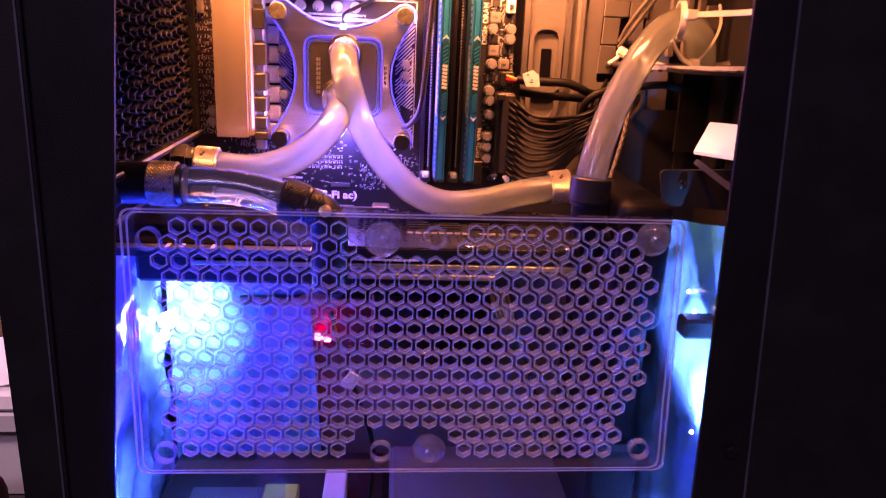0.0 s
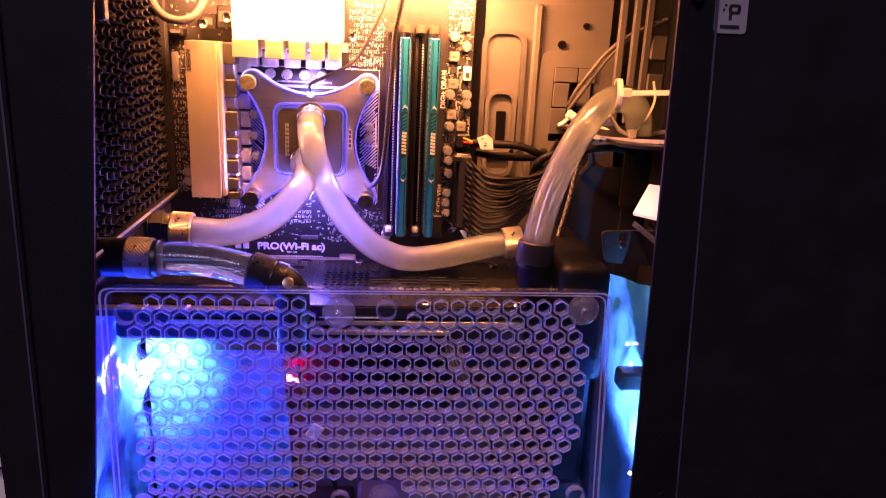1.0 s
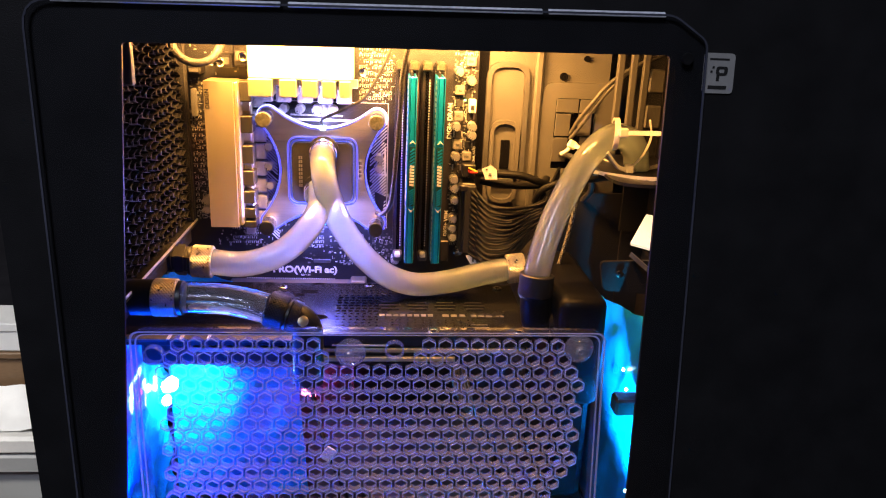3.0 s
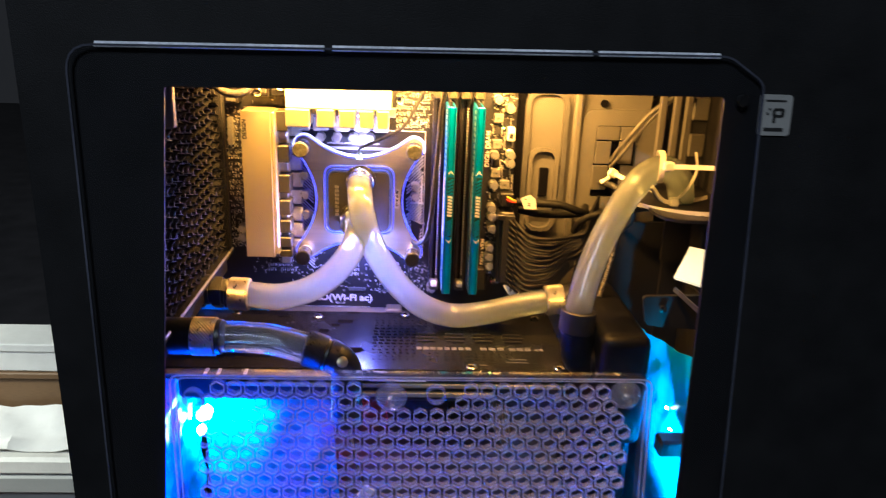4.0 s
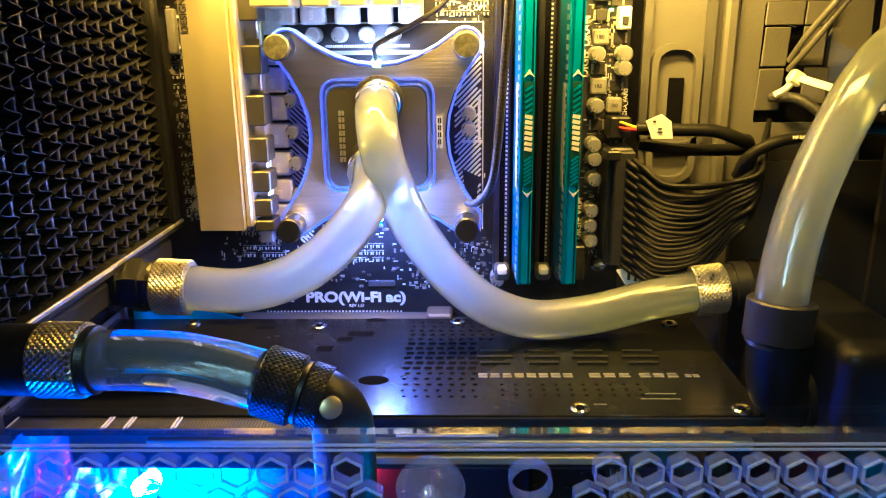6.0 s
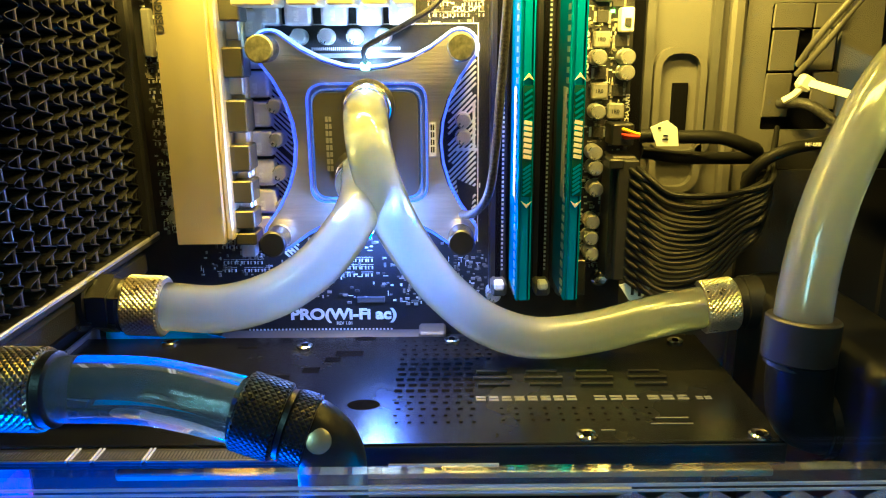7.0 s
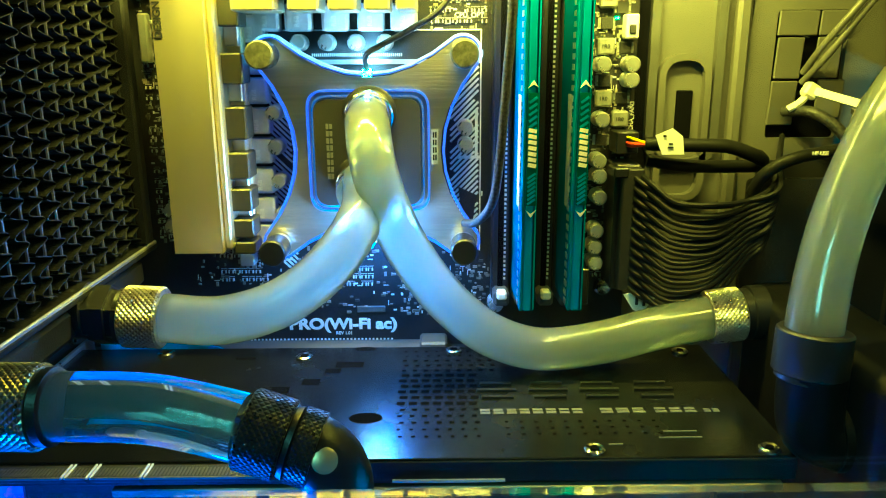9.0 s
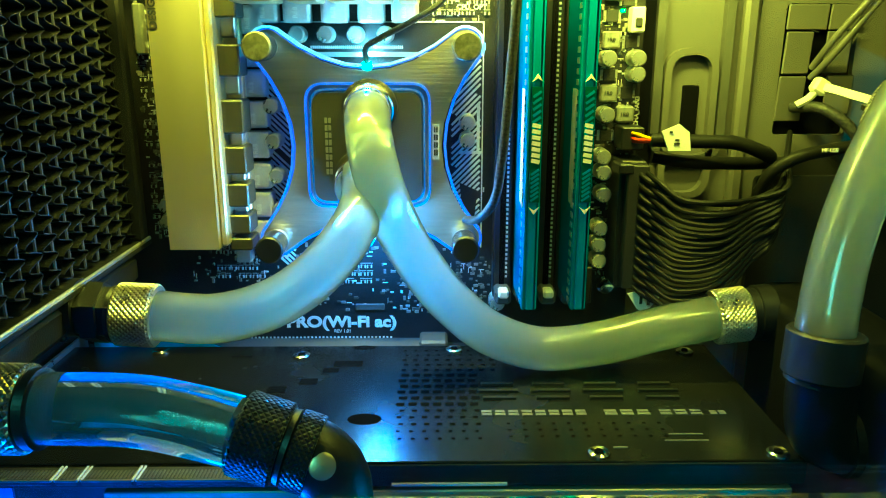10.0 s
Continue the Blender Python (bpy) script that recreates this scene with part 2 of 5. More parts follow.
ETCH = mat("grey etched print", (0.2, 0.2, 0.21), 0.4, 0.5, 0.1, 200)
HOLE = mat("dark void", (0.004, 0.004, 0.005), 0.8)
HOLE.node_tree.nodes["Principled BSDF"].inputs["Specular IOR Level"].default_value = 0.0
PUMP_BLACK = mat("satin black acetal", (0.005, 0.005, 0.0055), 0.4, 0, 0.3, 90, 0.1, 1500)
PUMP_BLACK.node_tree.nodes["Principled BSDF"].inputs["Specular IOR Level"].default_value = 0.15
NUT = mat("dark grey satin nut", (0.012, 0.012, 0.013), 0.45, 0, 0.2, 120)
RAD_RIB = mat("black radiator channel paint", (0.03, 0.03, 0.033), 0.4, 0.0, 0.3, 200)
RAD = mat("black radiator paint", (0.009, 0.009, 0.01), 0.5, 0.0, 0.4, 200, 0.2)
RAD.node_tree.nodes["Principled BSDF"].inputs["Specular IOR Level"].default_value = 0.15
TUBE = milk_tube("clouded coolant hose")
GLASS_TUBE = glass("clear filled hose")
CLEAR_TUBE = clear("clear hose", (0.86, 0.9, 0.98), -0.25, 0.07, 0.35, (0.5, 0.5, 0.8))
ACRYLIC = clear("clear acrylic", (0.97, 0.98, 1.0), 0.02)
VENT_CLEAR = clear("clear moulded acrylic sheet", (0.95, 0.96, 1.0), -0.22, 0.03, 0.2, (0.6, 0.62, 0.9))
# lavender milkiness puts the glints of clear edges into walls and ribs
RIB_WALL = clear("clear moulded acrylic wall", (0.9, 0.91, 1.0), -0.25, 0.19, 0.4, (0.62, 0.66, 1.0), 0.25)
RIB = clear("clear moulded acrylic rib, milky glint", (0.95, 0.96, 1.0), -0.1, 0.42, 0.4, (0.66, 0.7, 1.0), 0.25)
BOSS = clear("clear moulded acrylic boss", (0.93, 0.94, 1.0), 0.35, 0.13, 0.12)
EDGE_PLASTIC = mat("polished acrylic edge", (0.07, 0.075, 0.1), 0.2, 0, 0.5, 30)
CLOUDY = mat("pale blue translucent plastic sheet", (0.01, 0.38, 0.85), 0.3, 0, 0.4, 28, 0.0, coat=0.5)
BEVEL_GLINT = mat("bevelled acrylic edge with pale glint", (0.82, 0.86, 0.95), 0.2, 0, 0.5, 45, 0.05, 500, coat=0.6)
EDGE_BLUE = mat("edge-lit acrylic", (0.05, 0.1, 0.35), 0.2, 0, 0.1, 60, emit=(0.08, 0.07, 1.0), power=1.1)
EDGE_DIM = mat("dimly edge-lit acrylic", (0.1, 0.14, 0.3), 0.2, 0, 0.1, 60, emit=(0.06, 0.12, 1.0), power=0.3)
EDGE_WHITE = mat("edge-lit acrylic near its diode", (0.4, 0.5, 0.8), 0.2, 0, 0.5, 90, emit=(0.5, 0.5, 1.0), power=1.1)
LED_WHITE = mat("lit blue diode", (0.8, 0.9, 1.0), 0.3, emit=(0.55, 0.85, 1.0), power=20)
LED_RED = mat("lit red mark", (0.8, 0.1, 0.1), 0.3, emit=(1.0, 0.12, 0.22), power=14)
LED_GREEN = mat("lit green diode", (0.3, 0.8, 0.3), 0.3, emit=(0.3, 1.0, 0.25), power=3)
LED_WARM = mat("lit warm diode", (0.9, 0.8, 0.4), 0.3, emit=(1.0, 0.7, 0.15), power=8)
WHITE_GLOW = mat("white plastic with added glow", (0.8, 0.78, 0.7), 0.45, 0, 0.06, 100, emit=(1.0, 0.8, 0.5), power=0.55)
WALL_PAINT = mat("dim painted wall", (0.2, 0.19, 0.19), 0.8, 0, 0.1, 2)
CARPET = mat("dark carpet", (0.05, 0.045, 0.045), 0.95, 0, 0.4, 20, 0.6, 500)
GREY_PAINT = mat("grey lacquered cabinet", (0.36, 0.37, 0.36), 0.5, 0, 0.12, 12)
WOOD = mat("brown wood", (0.17, 0.1, 0.05), 0.5, 0, 0.35, 18, stretch=(0.2, 1, 1))
RED_CLOTH = mat("dark red cloth", (0.12, 0.015, 0.02), 0.9, 0, 0.4, 40, 0.5)
STICKER = mat("silver sticker", (0.5, 0.5, 0.48), 0.35, 0.3, 0.1, 90)
INK = mat("black ink", (0.02, 0.02, 0.02), 0.5)
CYAN_INK = mat("cyan ink", (0.05, 0.45, 0.6), 0.5)
COVER_GREY = mat("grey painted cover", (0.15, 0.158, 0.148), 0.55, 0, 0.12, 30, 0.1, 1200)
LIME = mat("lime green plastic", (0.35, 0.5, 0.05), 0.5)

# ---- building helpers ----
PLACE = {}


def thing(name, base, label, category, group="", kind=""):
    ob = new(name)
    ob.location = base
    PLACE[ob] = Vector(base)
    return tagged(ob, label, category, group, kind)


def part(name, bm, material, parent=None, label="", smooth=False, at=None):
    """Links a bmesh in world metres as one mesh under a thing or a part."""
    me = bpy.data.meshes.new(name)
    vs = [v.co for v in bm.verts]
    c = Vector(at) if at else sum(vs, Vector()) / max(1, len(vs))
    bmesh.ops.translate(bm, verts=bm.verts, vec=-c)
    bmesh.ops.recalc_face_normals(bm, faces=bm.faces)
    bm.to_mesh(me)
    bm.free()
    if smooth:
        for p in me.polygons:
            p.use_smooth = True
        me.set_sharp_from_angle(angle=radians(40))
    me.materials.append(material)
    ob = new(name, me)
    if parent:
        ob.parent = parent
        ob.location = c - PLACE[parent]
    else:
        ob.location = c
    PLACE[ob] = c
    if label:
        ob["label"] = label
    return ob


def share(ob, where, scale=(1, 1, 1), rz=0.0, ry=0.0):
    """A copy of a part on the same mesh, at a world place, under the same parent."""
    o = ob.copy()
    scene.collection.objects.link(o)
    o.location = Vector(where) - (PLACE[ob.parent] if ob.parent else Vector())
    o.scale = scale
    o.rotation_euler = (0, ry, rz)
    PLACE[o] = Vector(where)
    return o


def box(c, s, bevel=0.0, bm=None, rot=None, seg=1):
    bm = bm or bmesh.new()
    m = Matrix.Translation(c) @ (rot or Matrix()) @ Matrix.Diagonal((*s, 1))
    r = bmesh.ops.create_cube(bm, size=1, matrix=m)
    if bevel:
        es = list({e for v in r["verts"] for e in v.link_edges})
        bmesh.ops.bevel(bm, geom=es, offset=bevel, segments=seg, affect="EDGES", profile=0.5)
    return bm


def turned(profile, origin, axis, n=28, bm=None, knurls=None):
    """A solid of revolution: profile is (distance along axis, radius)."""
    bm = bm or bmesh.new()
    uv = bm.loops.layers.uv.verify()
    q = Vector((0, 0, 1)).rotation_difference(Vector(axis)).to_matrix()
    rings = []
    for h, r in profile:
        rings.append([bm.verts.new(Vector(origin) + q @ Vector((r * math.cos(a), r * math.sin(a), h))) for a in (2 * math.pi * i / n for i in range(n))])
    around = knurls or 40
    length = 0.0
    for k in range(len(rings) - 1):
        step = math.hypot(profile[k + 1][0] - profile[k][0], profile[k + 1][1] - profile[k][1])
        unit = 2 * math.pi * max(p[1] for p in profile) / around
        for i in range(n):
            j = (i + 1) % n
            f = bm.faces.new((rings[k][i], rings[k][j], rings[k + 1][j], rings[k + 1][i]))
            for loop, (u, v) in zip(f.loops, ((i, 0), (i + 1, 0), (i + 1, 1), (i, 1))):
                loop[uv].uv = (u / n * around, (length + v * step) / unit)
        length += step
    for ring in (rings[0], rings[-1]):
        if (ring[0].co - ring[n // 2].co).length > 1e-5:
            bm.faces.new(ring)
    return bm


def smooth_path(points, n=10):
    pts = [Vector(p) for p in points]
    pts = [pts[0] * 2 - pts[1]] + pts + [pts[-1] * 2 - pts[-2]]
    out = []
    for i in range(1, len(pts) - 2):
        p0, p1, p2, p3 = pts[i - 1:i + 3]
        for k in range(n):
            t = k / n
            out.append(0.5 * ((2 * p1) + (p2 - p0) * t + (2 * p0 - 5 * p1 + 4 * p2 - p3) * t * t + (3 * p1 - p0 - 3 * p2 + p3) * t ** 3))
    out.append(pts[-2])
    return out


def sweep(points, radius, n=16, steps=10, bm=None, caps=True):
    """A round hose or wire along a smooth path."""
    bm = bm or bmesh.new()
    path = smooth_path(points, steps)
    up = None
    rings = []
    for i, p in enumerate(path):
        d = (path[min(i + 1, len(path) - 1)] - path[max(i - 1, 0)]).normalized()
        if up is None:
            up = d.orthogonal().normalized()
        up = (up - d * up.dot(d)).normalized()
        side = d.cross(up)
        r = radius(i / (len(path) - 1)) if callable(radius) else radius
        rings.append([bm.verts.new(p + (up * math.cos(a) + side * math.sin(a)) * r) for a in (2 * math.pi * k / n for k in range(n))])
    for a, b in zip(rings, rings[1:]):
        for k in range(n):
            bm.faces.new((a[k], a[(k + 1) % n], b[(k + 1) % n], b[k]))
    if caps:
        bm.faces.new(rings[0])
        bm.faces.new(rings[-1])
    return bm


def ribbon(points, width, thick, across, bm=None, steps=8):
    """A flat strap along a smooth path; across is the direction of its width."""
    bm = bm or bmesh.new()
    path = smooth_path(points, steps)
    rings = []
    for i, p in enumerate(path):
        d = (path[min(i + 1, len(path) - 1)] - path[max(i - 1, 0)]).normalized()
        s = Vector(across)
        s = (s - d * s.dot(d)).normalized()
        u = d.cross(s)
        rings.append([bm.verts.new(p + s * a * width / 2 + u * b * thick / 2) for a, b in ((-1, -1), (1, -1), (1, 1), (-1, 1))])
    for a, b in zip(rings, rings[1:]):
        for k in range(4):
            bm.faces.new((a[k], a[(k + 1) % 4], b[(k + 1) % 4], b[k]))
    bm.faces.new(rings[0])
    bm.faces.new(rings[-1])
    return bm


def rounded(corners, r, n=6):
    """The outline of a polygon with rounded corners, as (x, z)."""
    out = []
    k = len(corners)
    radii = r if isinstance(r, (list, tuple)) else [r] * k
    for i in range(k):
        p, a, b = Vector(corners[i]), Vector(corners[i - 1]), Vector(corners[(i + 1) % k])
        u, v = (a - p).normalized(), (b - p).normalized()
        s, e = p + u * radii[i], p + v * radii[i]
        for j in range(n):
            t = j / (n - 1)
            out.append(tuple((s * (1 - t) + p * t) * (1 - t) + (p * (1 - t) + e * t) * t))
    return out


def prism(outline, y0, y1, bm=None):
    """A flat plate in the x-z plane between two depths."""
    bm = bm or bmesh.new()
    a = [bm.verts.new((x, y0, z)) for x, z in outline]
    b = [bm.verts.new((x, y1, z)) for x, z in outline]
    n = len(a)
    bm.faces.new(a)
    bm.faces.new(b[::-1])
    for i in range(n):
        bm.faces.new((a[i], a[(i + 1) % n], b[(i + 1) % n], b[i]))
    return bm


def ring_plate(outer, inner, y0, y1, bm=None):
    """A plate with one opening; both outlines have as many points."""
    bm = bm or bmesh.new()
    n = len(outer)
    v = [[bm.verts.new((x, y, z)) for x, z in o] for o, y in ((outer, y0), (inner, y0), (outer, y1), (inner, y1))]
    for i in range(n):
        j = (i + 1) % n
        for p, q in ((0, 1), (2, 3), (0, 2), (1, 3)):
            bm.faces.new((v[p][i], v[p][j], v[q][j], v[q][i]))
    return bm


def letters(text, name, where, height, material, parent, normal="y", turn=0.0, thick=0.0001, stretch=1.0, bold=0.035):
    """Lettering that lies on a board (normal y) or on a flat top (normal z); where is its lower left corner."""
    cu = bpy.data.curves.new(name, "FONT")
    cu.body, cu.size, cu.extrude, cu.offset = text, height / 0.7, thick, height * bold
    tmp = bpy.data.objects.new(name, cu)
    me = bpy.data.meshes.new_from_object(tmp)
    bpy.data.objects.remove(tmp)
    me.materials.append(material)
    ob = new(name, me)
    base = pose(0, 0, 0, 90 if normal == "y" else 0) @ pose(0, 0, 0, 0, 0, turn) @ Matrix.Diagonal((stretch, 1, 1, 1))
    ob.parent = parent
    ob.matrix_local = Matrix.Translation(Vector(where) - PLACE[parent]) @ base
    PLACE[ob] = Vector(where)
    return ob


def bars(name, rects, y, material, parent, label=""):
    """Flat print on the board: rectangles (x, z, width, height)."""
    bm = bmesh.new()
    for x, z, w, h in rects:
        box((x, y, z), (w, 0.0002, h), bm=bm)
    return part(name, bm, material, parent, label)


def glyphs(n, x0, z0, height, advance, seed):
    """Two plain bars a cell in place of lettering, as (x, z, width, height)."""
    r = random.Random(seed)
    out = []
    for i in range(n):
        x, w, s = x0 + i * advance, advance * 0.75, height * 0.17
        out.append((x + w / 2, z0 + height * 0.26, w, height * 0.36))
        out.append((x + w / 2, z0 + height * 0.76, w * r.choice((1, 0.92)), height * 0.36))
    return out


# ---- room ----
part("floor", box((0, 0, -0.01), (6, 6, 0.02)), CARPET)
tagged(bpy.data.objects["floor"], "dark carpet floor of a dim room", "floor", kind="structure")
for nm, c, s in (("wall_north", (0, 3.05, 1.25), (6.2, 0.1, 2.5)), ("wall_south", (0, -3.05, 1.25), (6.2, 0.1, 2.5)), ("wall_west", (-3.05, 0, 1.25), (0.1, 6, 2.5)), ("wall_east", (3.05, 0, 1.25), (0.1, 6, 2.5))):
    tagged(part(nm, box(c, s), WALL_PAINT), "dim painted room wall", "wall", kind="structure")
tagged(part("ceiling", box((0, 0, 2.55), (6.2, 6.2, 0.1)), WALL_PAINT), "dim painted ceiling", "ceiling", kind="structure")

# ---- computer case: shell ----
X0, X1, ZTOP = -0.1345, 0.37, 0.52
case = thing("computer_case", (0.1, -0.08, 0.0), "black steel computer tower case standing on the floor", "computer case")
part("bottom_panel", box(((X0 + X1) / 2, -0.075, 0.014), (X1 - X0, 0.2, 0.012), 0.002), STEEL_BLACK, case)
part("top_panel", box(((X0 + X1) / 2, -0.075, ZTOP - 0.006), (X1 - X0, 0.2, 0.012), 0.002), STEEL_BLACK, case)
part("rear_panel", box((X0 + 0.002, -0.075, 0.263), (0.004, 0.2, 0.486), 0.001), STEEL_BLACK, case)
part("front_panel", box((X1 - 0.01, -0.075, 0.263), (0.02, 0.2, 0.486), 0.004), STEEL_BLACK, case)
part("far_side_panel", box(((X0 + X1) / 2, 0.023, 0.263), (X1 - X0, 0.003, 0.486)), STEEL_BLACK, case)
for x in (-0.1, 0.33):
    for y in (-0.15, 0.0):
        part("foot", turned([(0, 0.012), (0.006, 0.014), (0.0095, 0.014)], (x, y, 0), (0, 0, 1), 16), PLASTIC_BLACK, case)
# tray with pressed channels, cut-outs and folded tabs
TY = 0.008
bm = box((0.04, TY + 0.001, 0.263), (0.33, 0.002, 0.48))
part("motherboard_tray", bm, TRAY, case, "dark grey painted steel motherboard tray")


def channel(x0, x1, z0, z1, w):
    o = rounded([(x0, z1), (x1, z1), (x1, z0), (x0, z0)], min(0.012, (x1 - x0) / 2.2))
    i = rounded([(x0 + w, z1 - w), (x1 - w, z1 - w), (x1 - w, z0 + w), (x0 + w, z0 + w)], min(0.009, (x1 - x0 - 2 * w) / 2.2))
    return ring_plate(o, i, TY - 0.0042, TY + 0.0005)


# outer bead is darker than the tray, painting the groove's shade
part("pressed_bead", channel(0.115, 0.146, 0.35, 0.438, 0.0035), GREY_DARK, case)
part("pressed_bead", channel(0.1195, 0.1415, 0.335, 0.397, 0.0028), TRAY, case)
part("tray_slot", box((0.1315, TY - 0.0008, 0.3715), (0.0065, 0.0022, 0.021), 0.0004), HOLE, case)
part("tray_hole", turned([(0, 0.0028), (0.002, 0.0028)], (0.171, TY - 0.0022, 0.429), (0, 1, 0), 18), HOLE, case)
part("tray_hole", turned([(0, 0.0022), (0.002, 0.0022)], (0.187, TY - 0.0022, 0.442), (0, 1, 0), 18), HOLE, case)
# flat dark strip painting the shade of the gap beside the board
part("tray_recess_shade", box((0.1128, TY - 0.0004, 0.4), (0.0072, 0.0012, 0.13)), HOLE, case)
part("tray_rib", box((0.1525, TY - 0.003, 0.39), (0.006, 0.006, 0.13), 0.0015), TRAY, case)
# raised frame with a cable opening and four folded flaps
fo = rounded([(0.157, 0.425), (0.212, 0.425), (0.216, 0.33), (0.152, 0.33)], 0.008)
fi = rounded([(0.1665, 0.414), (0.196, 0.414), (0.196, 0.362), (0.166, 0.362)], 0.002)
part("cable_port_frame", ring_plate(fo, fi, TY - 0.0035, TY), TRAY, case)
part("cable_port_opening", prism(fi, TY - 0.0005, TY - 0.0002), HOLE, case)
for x, z, w, h, a in ((0.1748, 0.4088, 0.0164, 0.0098, 1), (0.1722, 0.3949, 0.0112, 0.0166, 4), (0.1712, 0.3767, 0.0114, 0.0182, 6), (0.1883, 0.3952, 0.0098, 0.0164, -5), (0.1908, 0.3784, 0.0104, 0.0158, -8), (0.1898, 0.4088, 0.0122, 0.0098, -2)):
    part("folded_flap", box((x, TY - 0.0045, z), (w, 0.0012, h), 0.0004, rot=pose(0, 0, 0, 4, 0, a)), TRAY, case)
part("flap_wire", sweep([(0.166, TY - 0.004, 0.412), (0.172, TY - 0.0042, 0.406), (0.18, TY - 0.004, 0.403)], 0.0003, 6, 4), INK, case)
part("lower_bracket", prism(rounded([(0.165, 0.352), (0.2, 0.356), (0.205, 0.322), (0.158, 0.318)], 0.004), TY - 0.006, TY - 0.003), STEEL_BLACK, case)
# drive bay column beyond the tray
for x, y in ((0.2005, -0.03), (0.209, -0.032), (0.2215, -0.02)):
    part("bay_rail", box((x, y, 0.446), (0.0045, 0.004, 0.13), 0.0006), TRAY, case)
part("bay_wall", box((0.262, -0.005, 0.263), (0.08, 0.004, 0.48)), STEEL_BLACK, case)
part("bay_side", box((0.232, -0.012, 0.415), (0.028, 0.003, 0.19)), STEEL_BLACK, case)
for z in (0.43, 0.405):
    part("bay_window", box((0.232, -0.0145, z), (0.011, 0.003, 0.016), 0.001), TRAY, case)
part("bay_post", box((0.2395, -0.09, 0.263), (0.004, 0.155, 0.48), 0.001), STEEL_BLACK, case)
part("lower_bay_wall", prism(rounded([(0.158, 0.346), (0.23, 0.346), (0.23, 0.03), (0.158, 0.03)], 0.003), -0.004, -0.001), STEEL_BLACK, case)

part("case_rivet", turned([(0, 0.0032), (0.001, 0.003), (0.0022, 0.0014)], (0.2275, -0.112, 0.4085), (0, -1, 0), 18), CHROME, case, "bright rivet head", True)

# ---- side panel with its window ----
panel = thing("side_panel", (0.12, -0.182, 0.02), "black steel side panel with a clear acrylic window", "side panel")


def grown(pts, k, cx=0.03, cz=0.39):
    return [(cx + (x - cx) * k, cz + (z - cz) * k) for x, z in pts]


opening = [(-0.0735, 0.4525), (0.1765, 0.4555), (0.1868, 0.13), (-0.099, 0.13)]
part("steel_sheet", ring_plate(rounded([(X0 - 0.002, ZTOP), (X1, ZTOP), (X1, 0.02), (X0 - 0.002, 0.02)], 0.004), rounded(opening, [0.002, 0.002, 0.012, 0.012]), -0.1815, -0.1795), STEEL_BLACK, panel)
pane_out = [(-0.113, 0.4695), (0.175, 0.4735), (0.192, 0.4625), (0.2137, 0.119), (-0.118, 0.119)]
VENT = grown([(-0.082, 0.313), (0.161, 0.314), (0.167, 0.188), (-0.083, 0.186)], 0.97)
po = rounded([pane_out[0], pane_out[1], pane_out[2], pane_out[3], pane_out[4]], [0.012, 0.004, 0.004, 0.012, 0.012], 6)
vi = rounded(VENT, 0.005, 6)
# the window sheet runs round the moulded vent
vent_loop = vi[:6] + vi[6:12] + [vi[11]] * 6 + vi[12:18] + vi[18:24]
part("window_pane", ring_plate(po, vent_loop, -0.1845, -0.1816), ACRYLIC, panel, "clear acrylic window sheet")
bm = bmesh.new()
edge = [Vector((x, -0.1846, z)) for x, z in po]
for a, b in zip(edge, edge[1:] + edge[:1]):
    if (a - b).length > 1e-4:
        d = (b - a).normalized()
        mid = (a + b) / 2
        ang = math.atan2(d.z, d.x)
        box(mid, ((b - a).length, 0.0008, 0.0009), bm=bm, rot=Matrix.Rotation(-ang, 4, "Y"))
part("pane_edge", bm, EDGE_PLASTIC, panel, "polished window edge")
# bevelled upper edge in three lengths; its pale colour paints the room light's glint
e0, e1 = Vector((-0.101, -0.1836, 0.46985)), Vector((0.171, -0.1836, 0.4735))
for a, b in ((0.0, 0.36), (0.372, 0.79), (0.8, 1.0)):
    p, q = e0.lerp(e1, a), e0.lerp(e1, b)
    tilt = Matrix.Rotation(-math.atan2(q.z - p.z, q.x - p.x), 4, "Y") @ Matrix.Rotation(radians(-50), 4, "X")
    part("pane_bevel", box((p + q) / 2, ((q - p).length, 0.0012, 0.003), 0.0003, rot=tilt), BEVEL_GLINT, panel, "bevelled upper window edge with painted glint")
for x, z in ((0.1835, 0.4545), (0.2, 0.2)):
    part("pane_rivet", turned([(0, 0.003), (0.0012, 0.0026)], (x, -0.1846, z), (0, -1, 0), 14), PLASTIC_BLACK, panel)
# moulded vent with its hexagonal collars
VY = -0.1895
vent = part("vent_plate", ring_plate(rounded(grown(VENT, 1.004), 0.005), rounded(grown(VENT, 0.985, 0.04, 0.255), 0.0045), VY, -0.1816), VENT_CLEAR, panel, "clear moulded acrylic vent with hexagonal holes")
for k0, k1 in ((1.012, 1.004), (0.99, 0.984)):
    part("vent_rim", ring_plate(rounded(grown(VENT, k0, 0.04, 0.255), 0.005), rounded(grown(VENT, k1, 0.04, 0.255), 0.005), VY - 0.0006, VY - 0.0001), RIB, vent, "bevelled clear acrylic rim with painted glint")
PX, PZ = 0.00833, 0.0075
HR = PX * 0.5
vpt = PX * 0.25 * PX / PZ * 0.5 + PZ / 2
upt = PZ - vpt
bosses = grown([(0.028, 0.3025), (0.149, 0.3055), (0.052, 0.198)], 0.967)
holes = grown([(0.051, 0.303), (-0.073, 0.2995), (0.156, 0.197), (0.029, 0.1955), (-0.072, 0.1945)], 0.967)


